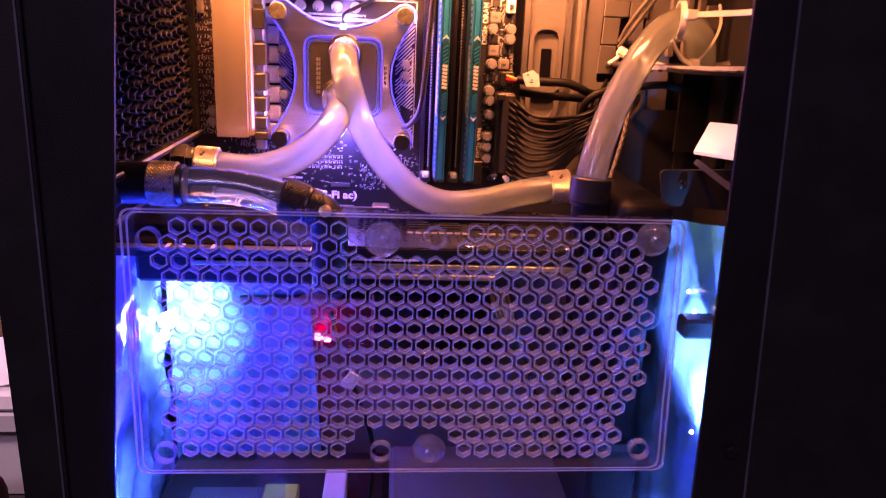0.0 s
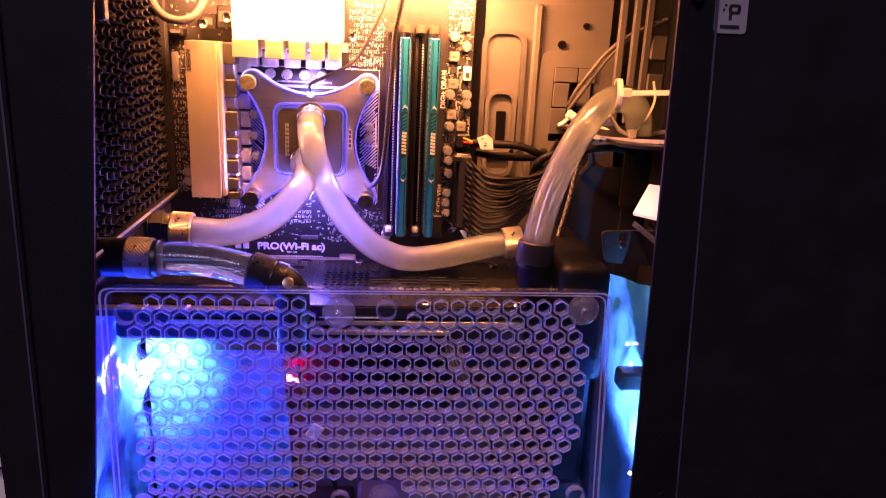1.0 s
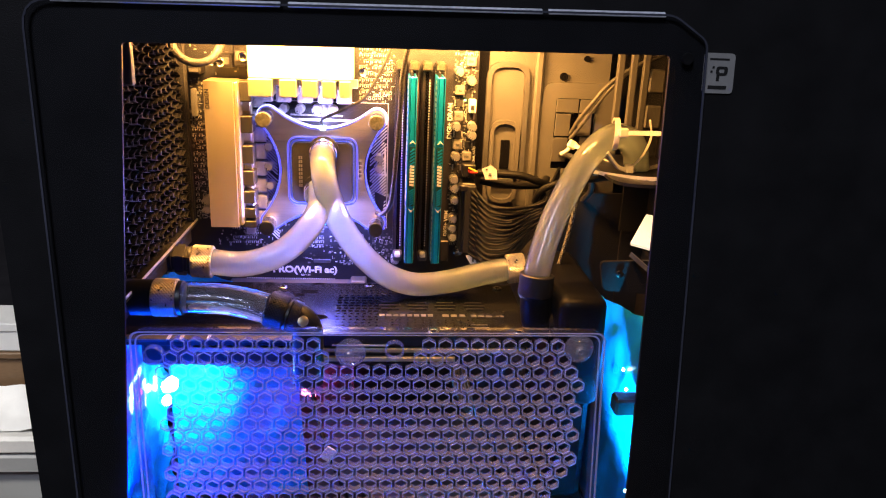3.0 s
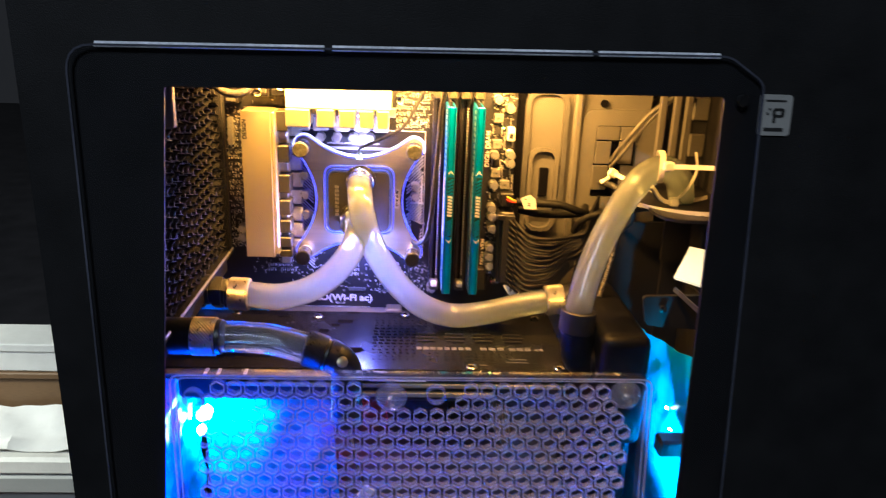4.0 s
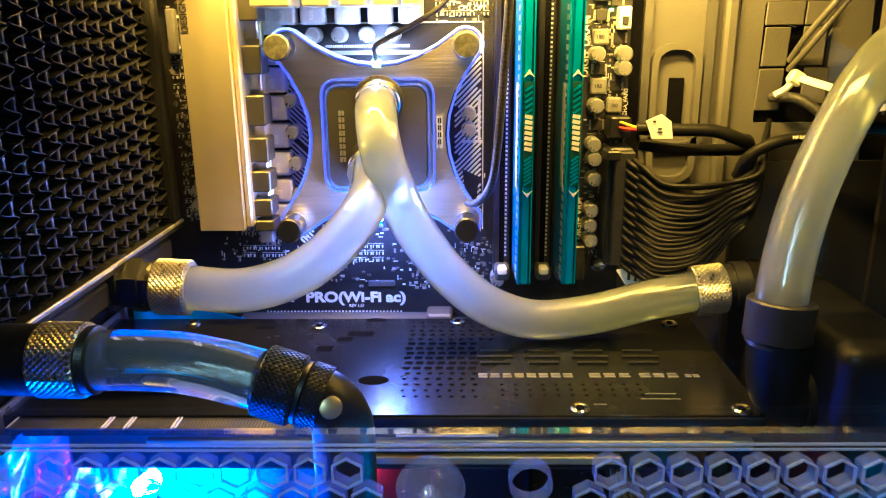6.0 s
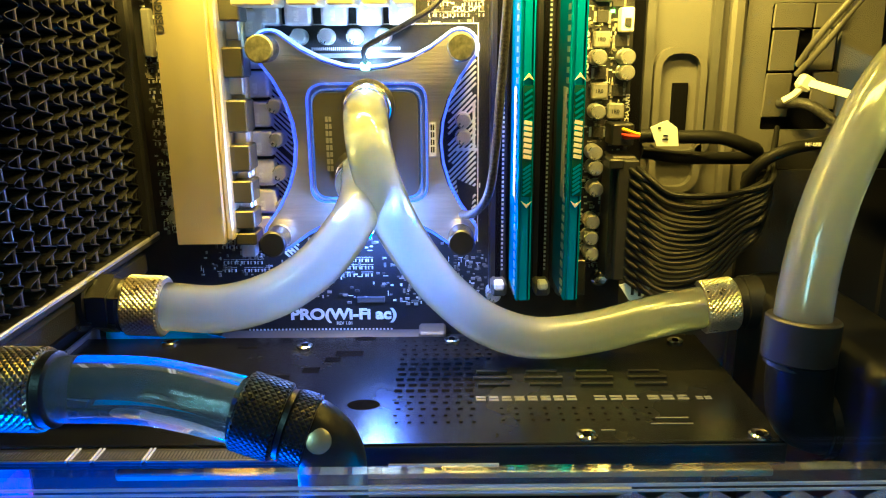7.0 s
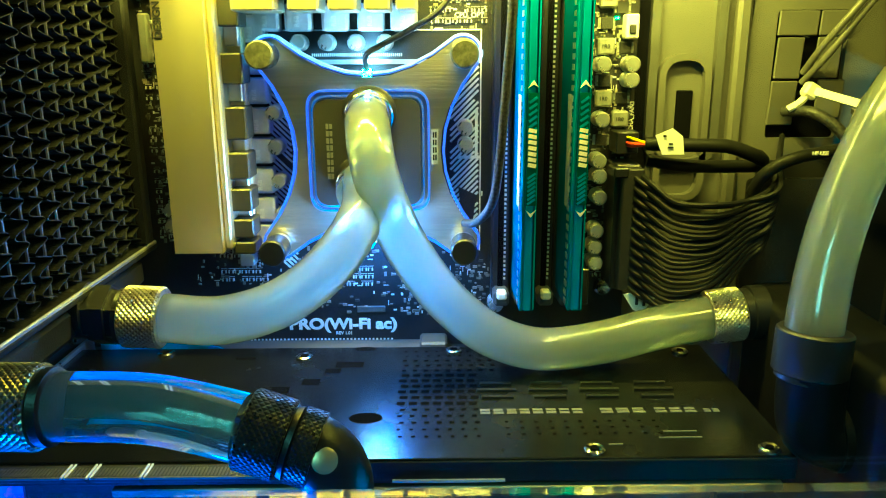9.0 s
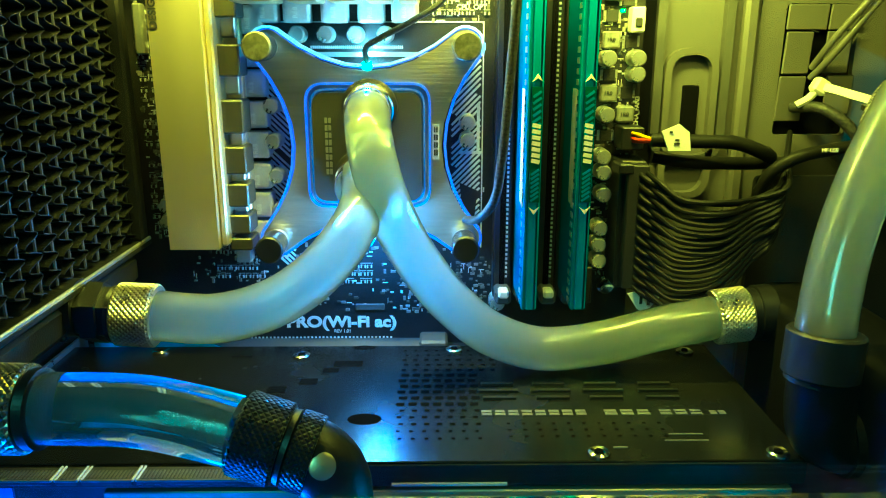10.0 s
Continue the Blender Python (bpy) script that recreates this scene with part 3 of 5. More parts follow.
def cell_free(k, x, z):
    if any(math.hypot(x - a, z - b) < 0.0078 for a, b in bosses + holes):
        return False
    if k < 2 and 0.0115 + 0.0042 * k < x < 0.066 - 0.004 * k:
        return False
    if k > 12 and 0.0135 + 0.004 * (14 - k) < x < 0.0675 - 0.004 * (14 - k):
        return False
    right = 0.1495 - max(0, 3 - k) * 0.0041 - max(0, k - 10) * 0.0035
    left = -0.0665 + max(0, 2 - k) * 0.0042 + max(0, k - 12) * 0.0045
    return left < x < right


cells, blank = [], []
for k in range(15):
    z = 0.3085 - k * PZ
    for i in range(-2, 27):
        x = -0.0572 + i * PX + (k % 2) * PX / 2
        (cells if cell_free(k, x, z) else blank).append((x, z))
hexo = lambda r, s=1.0: [(r * math.sin(a), r * math.cos(a) * s) for a in (math.pi / 3 * i for i in range(6))]
bm = bmesh.new()
web = [(0, vpt), (PX / 2, upt), (PX / 2, -upt), (0, -vpt), (-PX / 2, -upt), (-PX / 2, upt)]
for x, z in cells:
    a = [bm.verts.new((x + u, VY + 0.0015, z + v)) for u, v in web]
    b = [bm.verts.new((x + u, VY + 0.0015, z + v)) for u, v in hexo(HR * 0.86, 0.98)]
    for i in range(6):
        bm.faces.new((a[i], a[(i + 1) % 6], b[(i + 1) % 6], b[i]))
xl, xr = VENT[3][0] + 0.002, VENT[2][0] - 0.002
for x, z in blank:
    if xl < x - PX / 2 and x + PX / 2 < xr:
        bm.faces.new([bm.verts.new((x + u, VY + 0.0015, z + v)) for u, v in web])
part("vent_web", bm, ACRYLIC, panel, "clear acrylic sheet between the holes")
collar_bm = ring_plate(hexo(PX * 0.48, 0.98), hexo(PX * 0.425, 0.98), 0, 0.0007)
ring_plate(hexo(PX * 0.465, 0.98), hexo(PX * 0.42, 0.98), 0.0007, 0.0042, collar_bm)
collar = part("hex_collar", collar_bm, RIB, vent, at=(0, 0, 0))
collar.data.materials.append(RIB_WALL)
for p in collar.data.polygons:
    p.material_index = 1 if p.center.y > 0.00071 else 0
for n, (x, z) in enumerate(cells):
    if n == 0:
        collar.location = Vector((x, VY, z)) - PLACE[vent]
    else:
        share(collar, (x, VY, z))
for x, z in bosses:
    part("screw_boss", turned([(0, 0.0072), (0.002, 0.0078), (0.0024, 0.0062), (0.006, 0.0058), (0.0085, 0.0034), (0.009, 0.0026), (0.004, 0.0022)], (x, VY + 0.0015, z), (0, -1, 0), 28), BOSS, vent, "round clear screw boss", True)
for x, z in holes:
    o = [(x + 0.0049 * math.cos(t), z + 0.0049 * math.sin(t)) for t in (math.pi * i / 12 for i in range(24))]
    i_ = [(x + 0.0043 * math.cos(t), z + 0.0043 * math.sin(t)) for t in (math.pi * i / 12 for i in range(24))]
    part("screw_hole", ring_plate(o, i_, VY, VY + 0.004), RIB_WALL, vent)
# badge
badge = thing("badge", (0.2, -0.1817, 0.448), "small silver badge stuck on the black side panel", "sticker")
bo = rounded([(0.1925, 0.4575), (0.2075, 0.4575), (0.2085, 0.439), (0.1935, 0.439)], 0.002)
part("badge_plate", prism(bo, -0.1817, -0.1825), STICKER, badge)
part("badge_mark", ring_plate(rounded([(0.199, 0.4515), (0.2045, 0.4515), (0.2045, 0.4475), (0.199, 0.4475)], 0.0015), rounded([(0.2003, 0.4505), (0.203, 0.4505), (0.203, 0.4485), (0.2003, 0.4485)], 0.0005), -0.1826, -0.183), INK, badge, "dark plain mark")
bars("badge_print", [(0.2002, 0.4468, 0.0014, 0.004), (0.2005, 0.4418, 0.009, 0.0016), (0.2, 0.4548, 0.0095, 0.0008), (0.1975, 0.451, 0.001, 0.001), (0.1968, 0.449, 0.001, 0.001)], -0.1827, INK, badge)

# ---- motherboard ----
board = thing("motherboard", (-0.01, 0.006, 0.16), "black motherboard with heatsinks, chokes and capacitors", "motherboard")
BX0, BX1, BZ0, BZ1 = -0.126, 0.1085, 0.155, 0.462
part("circuit_board", box(((BX0 + BX1) / 2, 0.001, (BZ0 + BZ1) / 2), (BX1 - BX0, 0.002, BZ1 - BZ0)), PCB, board)
for x in (-0.1, 0.0, 0.1):
    for z in (0.165, 0.3, 0.455):
        part("standoff", turned([(0, 0.003), (0.0075, 0.003)], (x, 0.0015, z), (0, 1, 0), 8), CHROME, board)
# heatsink beside the socket: long gold bar with a row of stepped fins
hs = part("heatsink", prism([(-0.0755, 0.4215), (-0.0568, 0.4215), (-0.0568, 0.3225), (-0.0755, 0.3225)], -0.03, -0.006), GOLD, board, "pale gold brushed aluminium heatsink")
part("heatsink_step", box((-0.0553, -0.02, 0.372), (0.003, 0.014, 0.098), 0.0008), GOLD, hs)
part("heatsink_base", box((-0.061, -0.009, 0.372), (0.026, 0.006, 0.098), 0.0008), GOLD, hs)
tooth_h = ((0.4145, 0.0135), (0.3925, 0.0115), (0.372, 0.0125), (0.3555, 0.0105), (0.342, 0.009), (0.3305, 0.0075), (0.3225, 0.005))
for z, h in tooth_h:
    part("heatsink_fin", box((-0.0503, -0.0165, z), (0.0085, 0.012, h), 0.0006), TOOTH, hs)
    part("fin_bridge", box((-0.0515, -0.0125, z - h / 2 - 0.003), (0.006, 0.006, 0.008), 0.0005), SILVER, hs)
letters("DESIGN", "heatsink_print", (-0.0722, -0.0302, 0.4035), 0.0026, INK, hs, turn=90)
# upper heatsink, right under the light strip; a paler gold paints its glare
hs2 = part("heatsink", box((-0.0125, -0.018, 0.439), (0.068, 0.024, 0.03), 0.001), GOLD_GLARE, board, "gold heatsink under the light strip, glare put into its colour")
for x, w in ((-0.0385, 0.014), (-0.0205, 0.0095), (-0.0065, 0.0085), (0.006, 0.0075), (0.0165, 0.006)):
    part("heatsink_fin", box((x, -0.0225, 0.4185), (w + 0.0015, 0.021, 0.0115), 0.0006), GOLD, hs2)
    part("fin_bridge", box((x + w / 2 + 0.002, -0.0125, 0.421), (0.006, 0.006, 0.006), 0.0005), SILVER, hs2)
# rear connectors and their fixings above the long heatsink
for x, z, w, h in ((-0.0655, 0.4335, 0.012, 0.0095), (-0.054, 0.437, 0.0095, 0.014), (-0.085, 0.4265, 0.009, 0.005)):
    con = part("rear_connector", box((x, -0.007, z), (w, 0.013, h), 0.0008), PLASTIC_BLACK, board)
    part("connector_face", box((x, -0.0138, z), (w * 0.7, 0.0008, h * 0.45), 0.0002), GREY_DARK, con)
for x, z in ((-0.0675, 0.4325), (-0.052, 0.4365), (0.0275, 0.428)):
    part("board_bolt", turned([(0, 0.0032), (0.0012, 0.0032), (0.0018, 0.0024), (0.0012, 0.001)], (x, -0.0135 if x < 0 else -0.0002, z), (0, -1, 0), 18), CHROME, board, "", True)
# chokes, left column and upper row
ck = None
spots = [(-0.0455, z) for z in (0.4075, 0.395, 0.3835, 0.3715, 0.3595, 0.347, 0.335, 0.3235)] + [(x, 0.4115) for x in (-0.0395, -0.027, -0.0125, 0.0015, 0.0145)]
for x, z in spots:
    if ck is None:
        ck = part("choke", box((x, -0.0038, z), (0.0105, 0.0075, 0.0105), 0.0012, seg=2), CHOKE, board)
    else:
        share(ck, (x, -0.0038, z))
    letters("R68", "choke_mark", (x + 0.0005, -0.0077, z - 0.0036), 0.0018, SILK, board, turn=90)
# capacitors
cap = None
caps = [(-0.0272, 0.402), (-0.0162, 0.402), (-0.0047, 0.402), (0.0068, 0.402), (-0.0385, 0.3748), (-0.0385, 0.361), (-0.038, 0.347), (-0.0375, 0.333), (0.0388, 0.3683), (0.0388, 0.3612)]
caps += [(0.0935, 0.393), (0.105, 0.393), (0.105, 0.387), (0.094, 0.3713), (0.0935, 0.3545), (0.094, 0.3482), (0.0945, 0.3392), (0.0938, 0.325), (0.0935, 0.318), (0.094, 0.311), (-0.0835, 0.335), (-0.0835, 0.3285), (0.052, 0.2925), (0.0945, 0.431), (0.103, 0.425)]
for x, z in caps:
    if cap is None:
        cap = part("capacitor", turned([(0, 0.0031), (0.0004, 0.0033), (0.0014, 0.0033), (0.0017, 0.0029), (0.0022, 0.0029), (0.0026, 0.0032), (0.0083, 0.0032), (0.009, 0.0027)], (0, 0, 0), (0, -1, 0), 20), CAN, board, smooth=True, at=(0, 0, 0))
        cap.location = Vector((x, 0, z)) - PLACE[board]
    else:
        share(cap, (x, 0, z))
# inductors and chips beside the memory
for x, z in ((0.0952, 0.4), (0.0952, 0.3795), (0.1023, 0.3712), (0.0955, 0.418), (0.1025, 0.438)):
    part("inductor", box((x, -0.0022, z), (0.0068, 0.0044, 0.0066), 0.0007), INDUCTOR, board)
    letters("1R0", "inductor_mark", (x - 0.0022, -0.0046, z - 0.0007), 0.0015, INK, board)
for x, z in ((0.0955, 0.3865), (0.1035, 0.3995), (0.103, 0.3795), (0.0955, 0.409), (0.0955, 0.3625), (0.1015, 0.415)):
    chip = part("chip", box((x, -0.0008, z), (0.0048, 0.0014, 0.0048), 0.0003), PLASTIC_MATT, board)
    part("pins", box((x, -0.0004, z), (0.0068, 0.0006, 0.0042)), SILVER, chip)
part("power_button", box((0.1045, -0.0035, 0.4075), (0.0052, 0.007, 0.0095), 0.0006), WHITE, board)
part("power_button", box((0.1045, -0.0072, 0.4065), (0.0026, 0.0012, 0.0034), 0.0003), INK, board)
part("status_led", box((0.0995, -0.001, 0.411), (0.0016, 0.0014, 0.0012)), LED_GREEN, board)
part("card_connector", box((-0.0885, -0.003, 0.404), (0.0035, 0.005, 0.019), 0.0006), SILVER, board)
letters("DIGI+ DRAM", "board_print", (0.0908, -0.0002, 0.383), 0.0032, SILK, board, turn=90)
letters("DIGI+ VRM", "board_print", (0.0908, -0.0002, 0.3095), 0.0029, SILK, board, turn=90)
letters("CHA_FAN3", "board_print", (0.1085, -0.0003, 0.366), 0.0017, SILK, board, turn=90)
letters("CPU_OPT", "board_print", (0.0345, -0.0002, 0.4115), 0.0019, SILK, board)
letters("EPU", "board_print", (-0.067, -0.0002, 0.314), 0.0024, SILK_DIM, board)
letters("PRO(Wi-Fi ac)", "board_print", (-0.0392, -0.0002, 0.2792), 0.0048, SILK, board, thick=0.0002, stretch=1.17, bold=0.055)
letters("REV 1.01", "board_print", (-0.0185, -0.0002, 0.2765), 0.0014, SILK, board)
bars("board_mark", [(-0.047, 0.2815, 0.004, 0.0045), (-0.0525, 0.2815, 0.004, 0.0045), (-0.036, 0.2895, 0.009, 0.0012), (-0.0335, 0.2925, 0.012, 0.0012), (-0.0425, 0.291, 0.0012, 0.0045), (-0.0475, 0.291, 0.006, 0.0012)], -0.0002, SILK, board, "plain white printed mark")
bars("slot_scale", [(-0.058 + i * 0.00165, 0.2738, 0.0008, 0.0016) for i in range(40)], -0.0002, SILK, board)
part("chip_mark", box((-0.0025, -0.0006, 0.2885), (0.0125, 0.0012, 0.0028), 0.0003), GREY_DARK, board)
# printed hatching and lines round the socket
bm = bmesh.new()
rot45 = Matrix.Rotation(radians(-45), 4, "Y")
for i in range(34):
    z = 0.396 - i * 0.00235
    if 0.3635 < z < 0.3655:
        continue
    box((0.0385, -0.0002, z), (0.0165 if i % 9 else 0.012, 0.0002, 0.0009), bm=bm, rot=rot45)
    box((-0.0375, -0.0002, z - 0.01), (0.0115, 0.0002, 0.0009), bm=bm, rot=Matrix.Rotation(radians(45), 4, "Y"))
tagged(part("board_hatching", bm, SILK, board), kind="stuff")
bars("board_line", [(0.0452, 0.361, 0.0005, 0.092), (0.0, 0.4068, 0.09, 0.0005), (0.0405, 0.3555, 0.0095, 0.0013), (0.046, 0.34, 0.0006, 0.002), (0.0435, 0.3655, 0.0012, 0.0195)], -0.0004, SILK, board)
bars("socket_scale", [(-0.023 + i * 0.0008, 0.3972, 0.0004, 0.0012) for i in range(46)], -0.0002, SILK, board)
bars("socket_lever", [(0.0, 0.3945, 0.052, 0.0018)], -0.004, SILVER, board)
part("board_patch", prism([(0.036, 0.343), (0.0435, 0.3395), (0.042, 0.325), (0.037, 0.334)], -0.0005, 0), PCB, board)
# many small soldered parts
r = random.Random(5)
bm = bmesh.new()
zones = [((-0.092, -0.077), (0.32, 0.42), 260), ((-0.05, 0.046), (0.287, 0.318), 150), ((0.012, 0.05), (0.286, 0.31), 120), ((0.0905, 0.107), (0.302, 0.455), 420), ((-0.078, -0.045), (0.3, 0.32), 60), ((0.025, 0.05), (0.407, 0.455), 120), ((-0.09, -0.05), (0.423, 0.455), 34), ((-0.1, 0.1), (0.17, 0.262), 160)]
for (xa, xb), (za, zb), n in zones:
    for _ in range(n):
        s = r.choice(((0.0012, 0.0006), (0.0006, 0.0012), (0.0008, 0.0004), (0.0018, 0.001), (0.001, 0.0018), (0.0014, 0.0008)))
        box((r.uniform(xa, xb), -0.0004, r.uniform(za, zb)), (s[0], 0.0009, s[1]), bm=bm)
tagged(part("soldered_parts", bm, SMD, board), kind="stuff")
# neat rows of resistors: dark bodies with bright soldered ends
ends, bodies = bmesh.new(), bmesh.new()
for x0, z0, nx, nz, px, pz in ((-0.0905, 0.3245, 3, 20, 0.0046, 0.0043), (-0.024, 0.3, 9, 3, 0.0027, 0.0034), (-0.066, 0.3025, 7, 4, 0.003, 0.0036), (0.0905, 0.3035, 5, 3, 0.0034, 0.0034), (0.0925, 0.4425, 5, 5, 0.0034, 0.0036), (0.026, 0.41, 8, 10, 0.0029, 0.0042)):
    for i in range(nx):
        for j in range(nz):
            if r.random() < 0.22:
                continue
            x, z = x0 + i * px + r.uniform(-0.0002, 0.0002), z0 + j * pz
            box((x, -0.0005, z), (0.0011, 0.001, 0.0011), bm=bodies)
            for s in (-1, 1):
                box((x + s * 0.00085, -0.0005, z), (0.0005, 0.0011, 0.0012), bm=ends)
            box((x, -0.0001, z + 0.0013), (0.0026, 0.0002, 0.0002), bm=ends)
tagged(part("resistor_bodies", bodies, PLASTIC_BLACK, board), kind="stuff")
tagged(part("resistor_ends", ends, SILK_DIM, board), kind="stuff")
bm = bmesh.new()
for (xa, xb), (za, zb), n in zones:
    for _ in range(n // 2):
        x, z = r.uniform(xa, xb), r.uniform(za, zb)
        w, h = r.choice(((0.0022, 0.0003), (0.0003, 0.0022), (0.0014, 0.0007), (0.0006, 0.0012)))
        box((x, -0.0001, z), (w, 0.0002, h), bm=bm)
tagged(part("small_print", bm, SILK, board), kind="stuff")
part("red_mark", box((-0.018, -0.0012, 0.178), (0.004, 0.0016, 0.0055), 0.0005), LED_RED, board, "glowing red mark")
part("red_mark", box((-0.011, -0.0012, 0.176), (0.0045, 0.0016, 0.0035), 0.0005), LED_RED, board, "glowing red mark")
part("red_mark", box((-0.0145, -0.0012, 0.177), (0.005, 0.0016, 0.0016), 0.0003, rot=Matrix.Rotation(0.5, 4, "Y")), LED_RED, board, "glowing red mark")
# expansion slots
for z in (0.2705, 0.228, 0.208):
    part("expansion_slot", box((-0.025, -0.005, z), (0.09, 0.011, 0.0068), 0.0008), GREY_DARK, board)
part("slot_latch", box((0.025, -0.006, 0.2745), (0.012, 0.012, 0.005), 0.001), GREY_DARK, board)
part("chipset_heatsink", box((0.045, -0.008, 0.195), (0.05, 0.014, 0.045), 0.002), STEEL_BLACK, board)
part("front_panel_header", box((0.0885, -0.004, 0.3005), (0.0065, 0.009, 0.016), 0.0005), PLASTIC_BLACK, board)

# memory slots
for n, x in enumerate((0.0535, 0.0625, 0.0718, 0.0808)):
    slot = part("memory_slot", box((x, -0.0045, 0.3655), (0.0072, 0.009, 0.14), 0.0006), PLASTIC_BLACK if n % 2 == 0 else GREY_DARK, board)
    part("slot_groove", box((x, -0.0092, 0.3655), (0.0022, 0.0012, 0.13)), HOLE, slot)
    bm = bmesh.new()
    for i in range(64):
        box((x + 0.0018, -0.0094, 0.305 + i * 0.0019), (0.0008, 0.0006, 0.0009), bm=bm)
    tagged(part("slot_contacts", bm, CHOKE, slot), kind="stuff")
    part("slot_latch", box((x, -0.0105, 0.2985), (0.0066, 0.016, 0.0062), 0.0012), GREY_DARK, slot)
    part("latch_tab", box((x, -0.0175, 0.3005), (0.0042, 0.006, 0.0035), 0.0008), WHITE if n % 2 == 0 else PLASTIC_BLACK, slot)
    part("slot_latch", box((x, -0.0105, 0.4345), (0.0066, 0.016, 0.0062), 0.0012), TOOTH, slot)

# ---- memory modules ----


def memory(x):
    m = thing("memory_module", (x, -0.009, 0.3655), "teal aluminium memory module with dark hatched print", "memory module", "memory modules in the slots")
    part("module_board", box((x, -0.021, 0.3655), (0.0012, 0.026, 0.133)), PCB, m)
    # spreader sides take a darkened teal, their shade put into the colour
    part("heat_spreader", box((x - 0.0016, -0.026, 0.3655), (0.0014, 0.03, 0.128), 0.0004), TEAL_SHADED, m)
    part("heat_spreader", box((x + 0.0024, -0.026, 0.3655), (0.0014, 0.03, 0.128), 0.0004), TEAL_SHADED, m)
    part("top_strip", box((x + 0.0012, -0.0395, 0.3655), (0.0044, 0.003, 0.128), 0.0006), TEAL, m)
    part("print_field", box((x + 0.0012, -0.0411, 0.3635), (0.0038, 0.0004, 0.041)), TEAL_DARK, m)
    for z, s in ((0.3855, 1), (0.3415, -1)):
        part("print_arrow", prism([(x - 0.001, z), (x + 0.0012, z + 0.003 * s), (x + 0.0034, z), (x + 0.0012, z + 0.0015 * s)], -0.0414, -0.041), SILK, m)
    bm = bmesh.new()
    for i in range(7):
        box((x + 0.0012, -0.0414, 0.3815 - i * 0.0022), (0.0035, 0.0003, 0.0009), bm=bm, rot=Matrix.Rotation(radians(-35), 4, "Y"))
        box((x + 0.0012, -0.0414, 0.3445 + i * 0.0016), (0.0035, 0.0003, 0.0008), bm=bm, rot=Matrix.Rotation(radians(-35), 4, "Y"))
    tagged(part("print_stripes", bm, TEAL, m), kind="stuff")
    bm = bmesh.new()
    for i in range(7):
        box((x + 0.0012, -0.0415, 0.358 + i * 0.0021), (0.003, 0.0003, 0.0014), 0.0, bm, Matrix.Rotation(radians(12), 4, "Y"))
    part("print_mark", bm, SILK, m, "plain white lettering bars")
    bm = bmesh.new()
    for i in range(34):
        box((x - 0.0024, -0.036, 0.304 + i * 0.0037), (0.0006, 0.004, 0.0021), bm=bm)
    tagged(part("spreader_teeth", bm, SILVER, m), kind="stuff")
    part("module_label", box((x - 0.0027, -0.033, 0.362), (0.0002, 0.008, 0.042)), CHOKE, m)
    return m


memory(0.0605)
memory(0.079)

# ---- processor water block ----
block = thing("water_block", (0, -0.004, 0.36), "processor water block with brushed steel bracket and blue-lit acrylic", "water block")


def star(arm, waist, r, n=9):
    """The outline of the four-armed bracket: rounded arm ends and concave sides."""
    pts = []
    for q in range(4):
        a0 = math.pi / 4 + q * math.pi / 2
        cx, cz = arm * math.cos(a0) * math.sqrt(2), arm * math.sin(a0) * math.sqrt(2)
        for i in range(n):
            a = a0 - 1.25 + 2.5 * i / (n - 1)
            pts.append((cx + r * math.cos(a), 0.36 + cz + r * math.sin(a)))
        p = Vector(pts[-1])
        a1 = a0 + math.pi / 4
        nxt_a = a0 + math.pi / 2 - 1.25
        c2 = (arm * math.cos(a0 + math.pi / 2) * math.sqrt(2) + r * math.cos(nxt_a), 0.36 + arm * math.sin(a0 + math.pi / 2) * math.sqrt(2) + r * math.sin(nxt_a))
        mid = Vector((waist * math.cos(a1), 0.36 + waist * math.sin(a1)))
        ctrl = mid * 2 - (p + Vector(c2)) / 2
        for i in range(1, 8):
            t = i / 8
            pts.append(tuple(p * (1 - t) ** 2 + ctrl * 2 * t * (1 - t) + Vector(c2) * t * t))
    return pts


part("bracket", prism(star(0.0375, 0.0285, 0.0062), -0.0135, -0.0115), BRUSHED, block, "brushed steel four-armed bracket")
so, si = star(0.0375, 0.0302, 0.0073), star(0.0375, 0.0292, 0.0064)
part("lit_edge", ring_plate(so, si, -0.0136, -0.0085), EDGE_BLUE, block, "clear acrylic edge glowing blue")
bm = bmesh.new()
arc = [p for p in so if p[1] > 0.387]
arc.sort()
for a, b in zip(arc, arc[1:]):
    d = Vector((b[0] - a[0], 0, b[1] - a[1]))
    if d.length > 1e-4:
        box(((a[0] + b[0]) / 2, -0.0112, (a[1] + b[1]) / 2), (d.length + 0.0003, 0.0056, 0.0009), bm=bm, rot=Matrix.Rotation(-math.atan2(d.z, d.x), 4, "Y"))
part("lit_upper_edge", bm, EDGE_WHITE, block, "acrylic edge glowing white beside its diode")
part("cold_plate", box((0, -0.007, 0.36), (0.05, 0.011, 0.05), 0.002), GOLD, block)
sq = lambda h, r: rounded([(-h, 0.36 + h), (h, 0.36 + h), (h, 0.36 - h), (-h, 0.36 - h)], r, 8)
part("top_cover", prism(sq(0.0208, 0.0055), -0.0195, -0.0125), PLASTIC_MATT, block, "matt black square cover")
part("lit_rim", ring_plate(sq(0.0242, 0.0075), sq(0.0235, 0.007), -0.0155, -0.0125), EDGE_BLUE, block, "square acrylic rim glowing blue")
part("lit_rim", ring_plate(sq(0.0221, 0.0062), sq(0.0214, 0.0058), -0.0168, -0.0125), EDGE_DIM, block, "square clear acrylic rim")
part("diode", box((0.0, -0.0125, 0.3905), (0.0035, 0.004, 0.003), 0.0005), LED_WHITE, block, "white-blue light diode")
bm = bmesh.new()
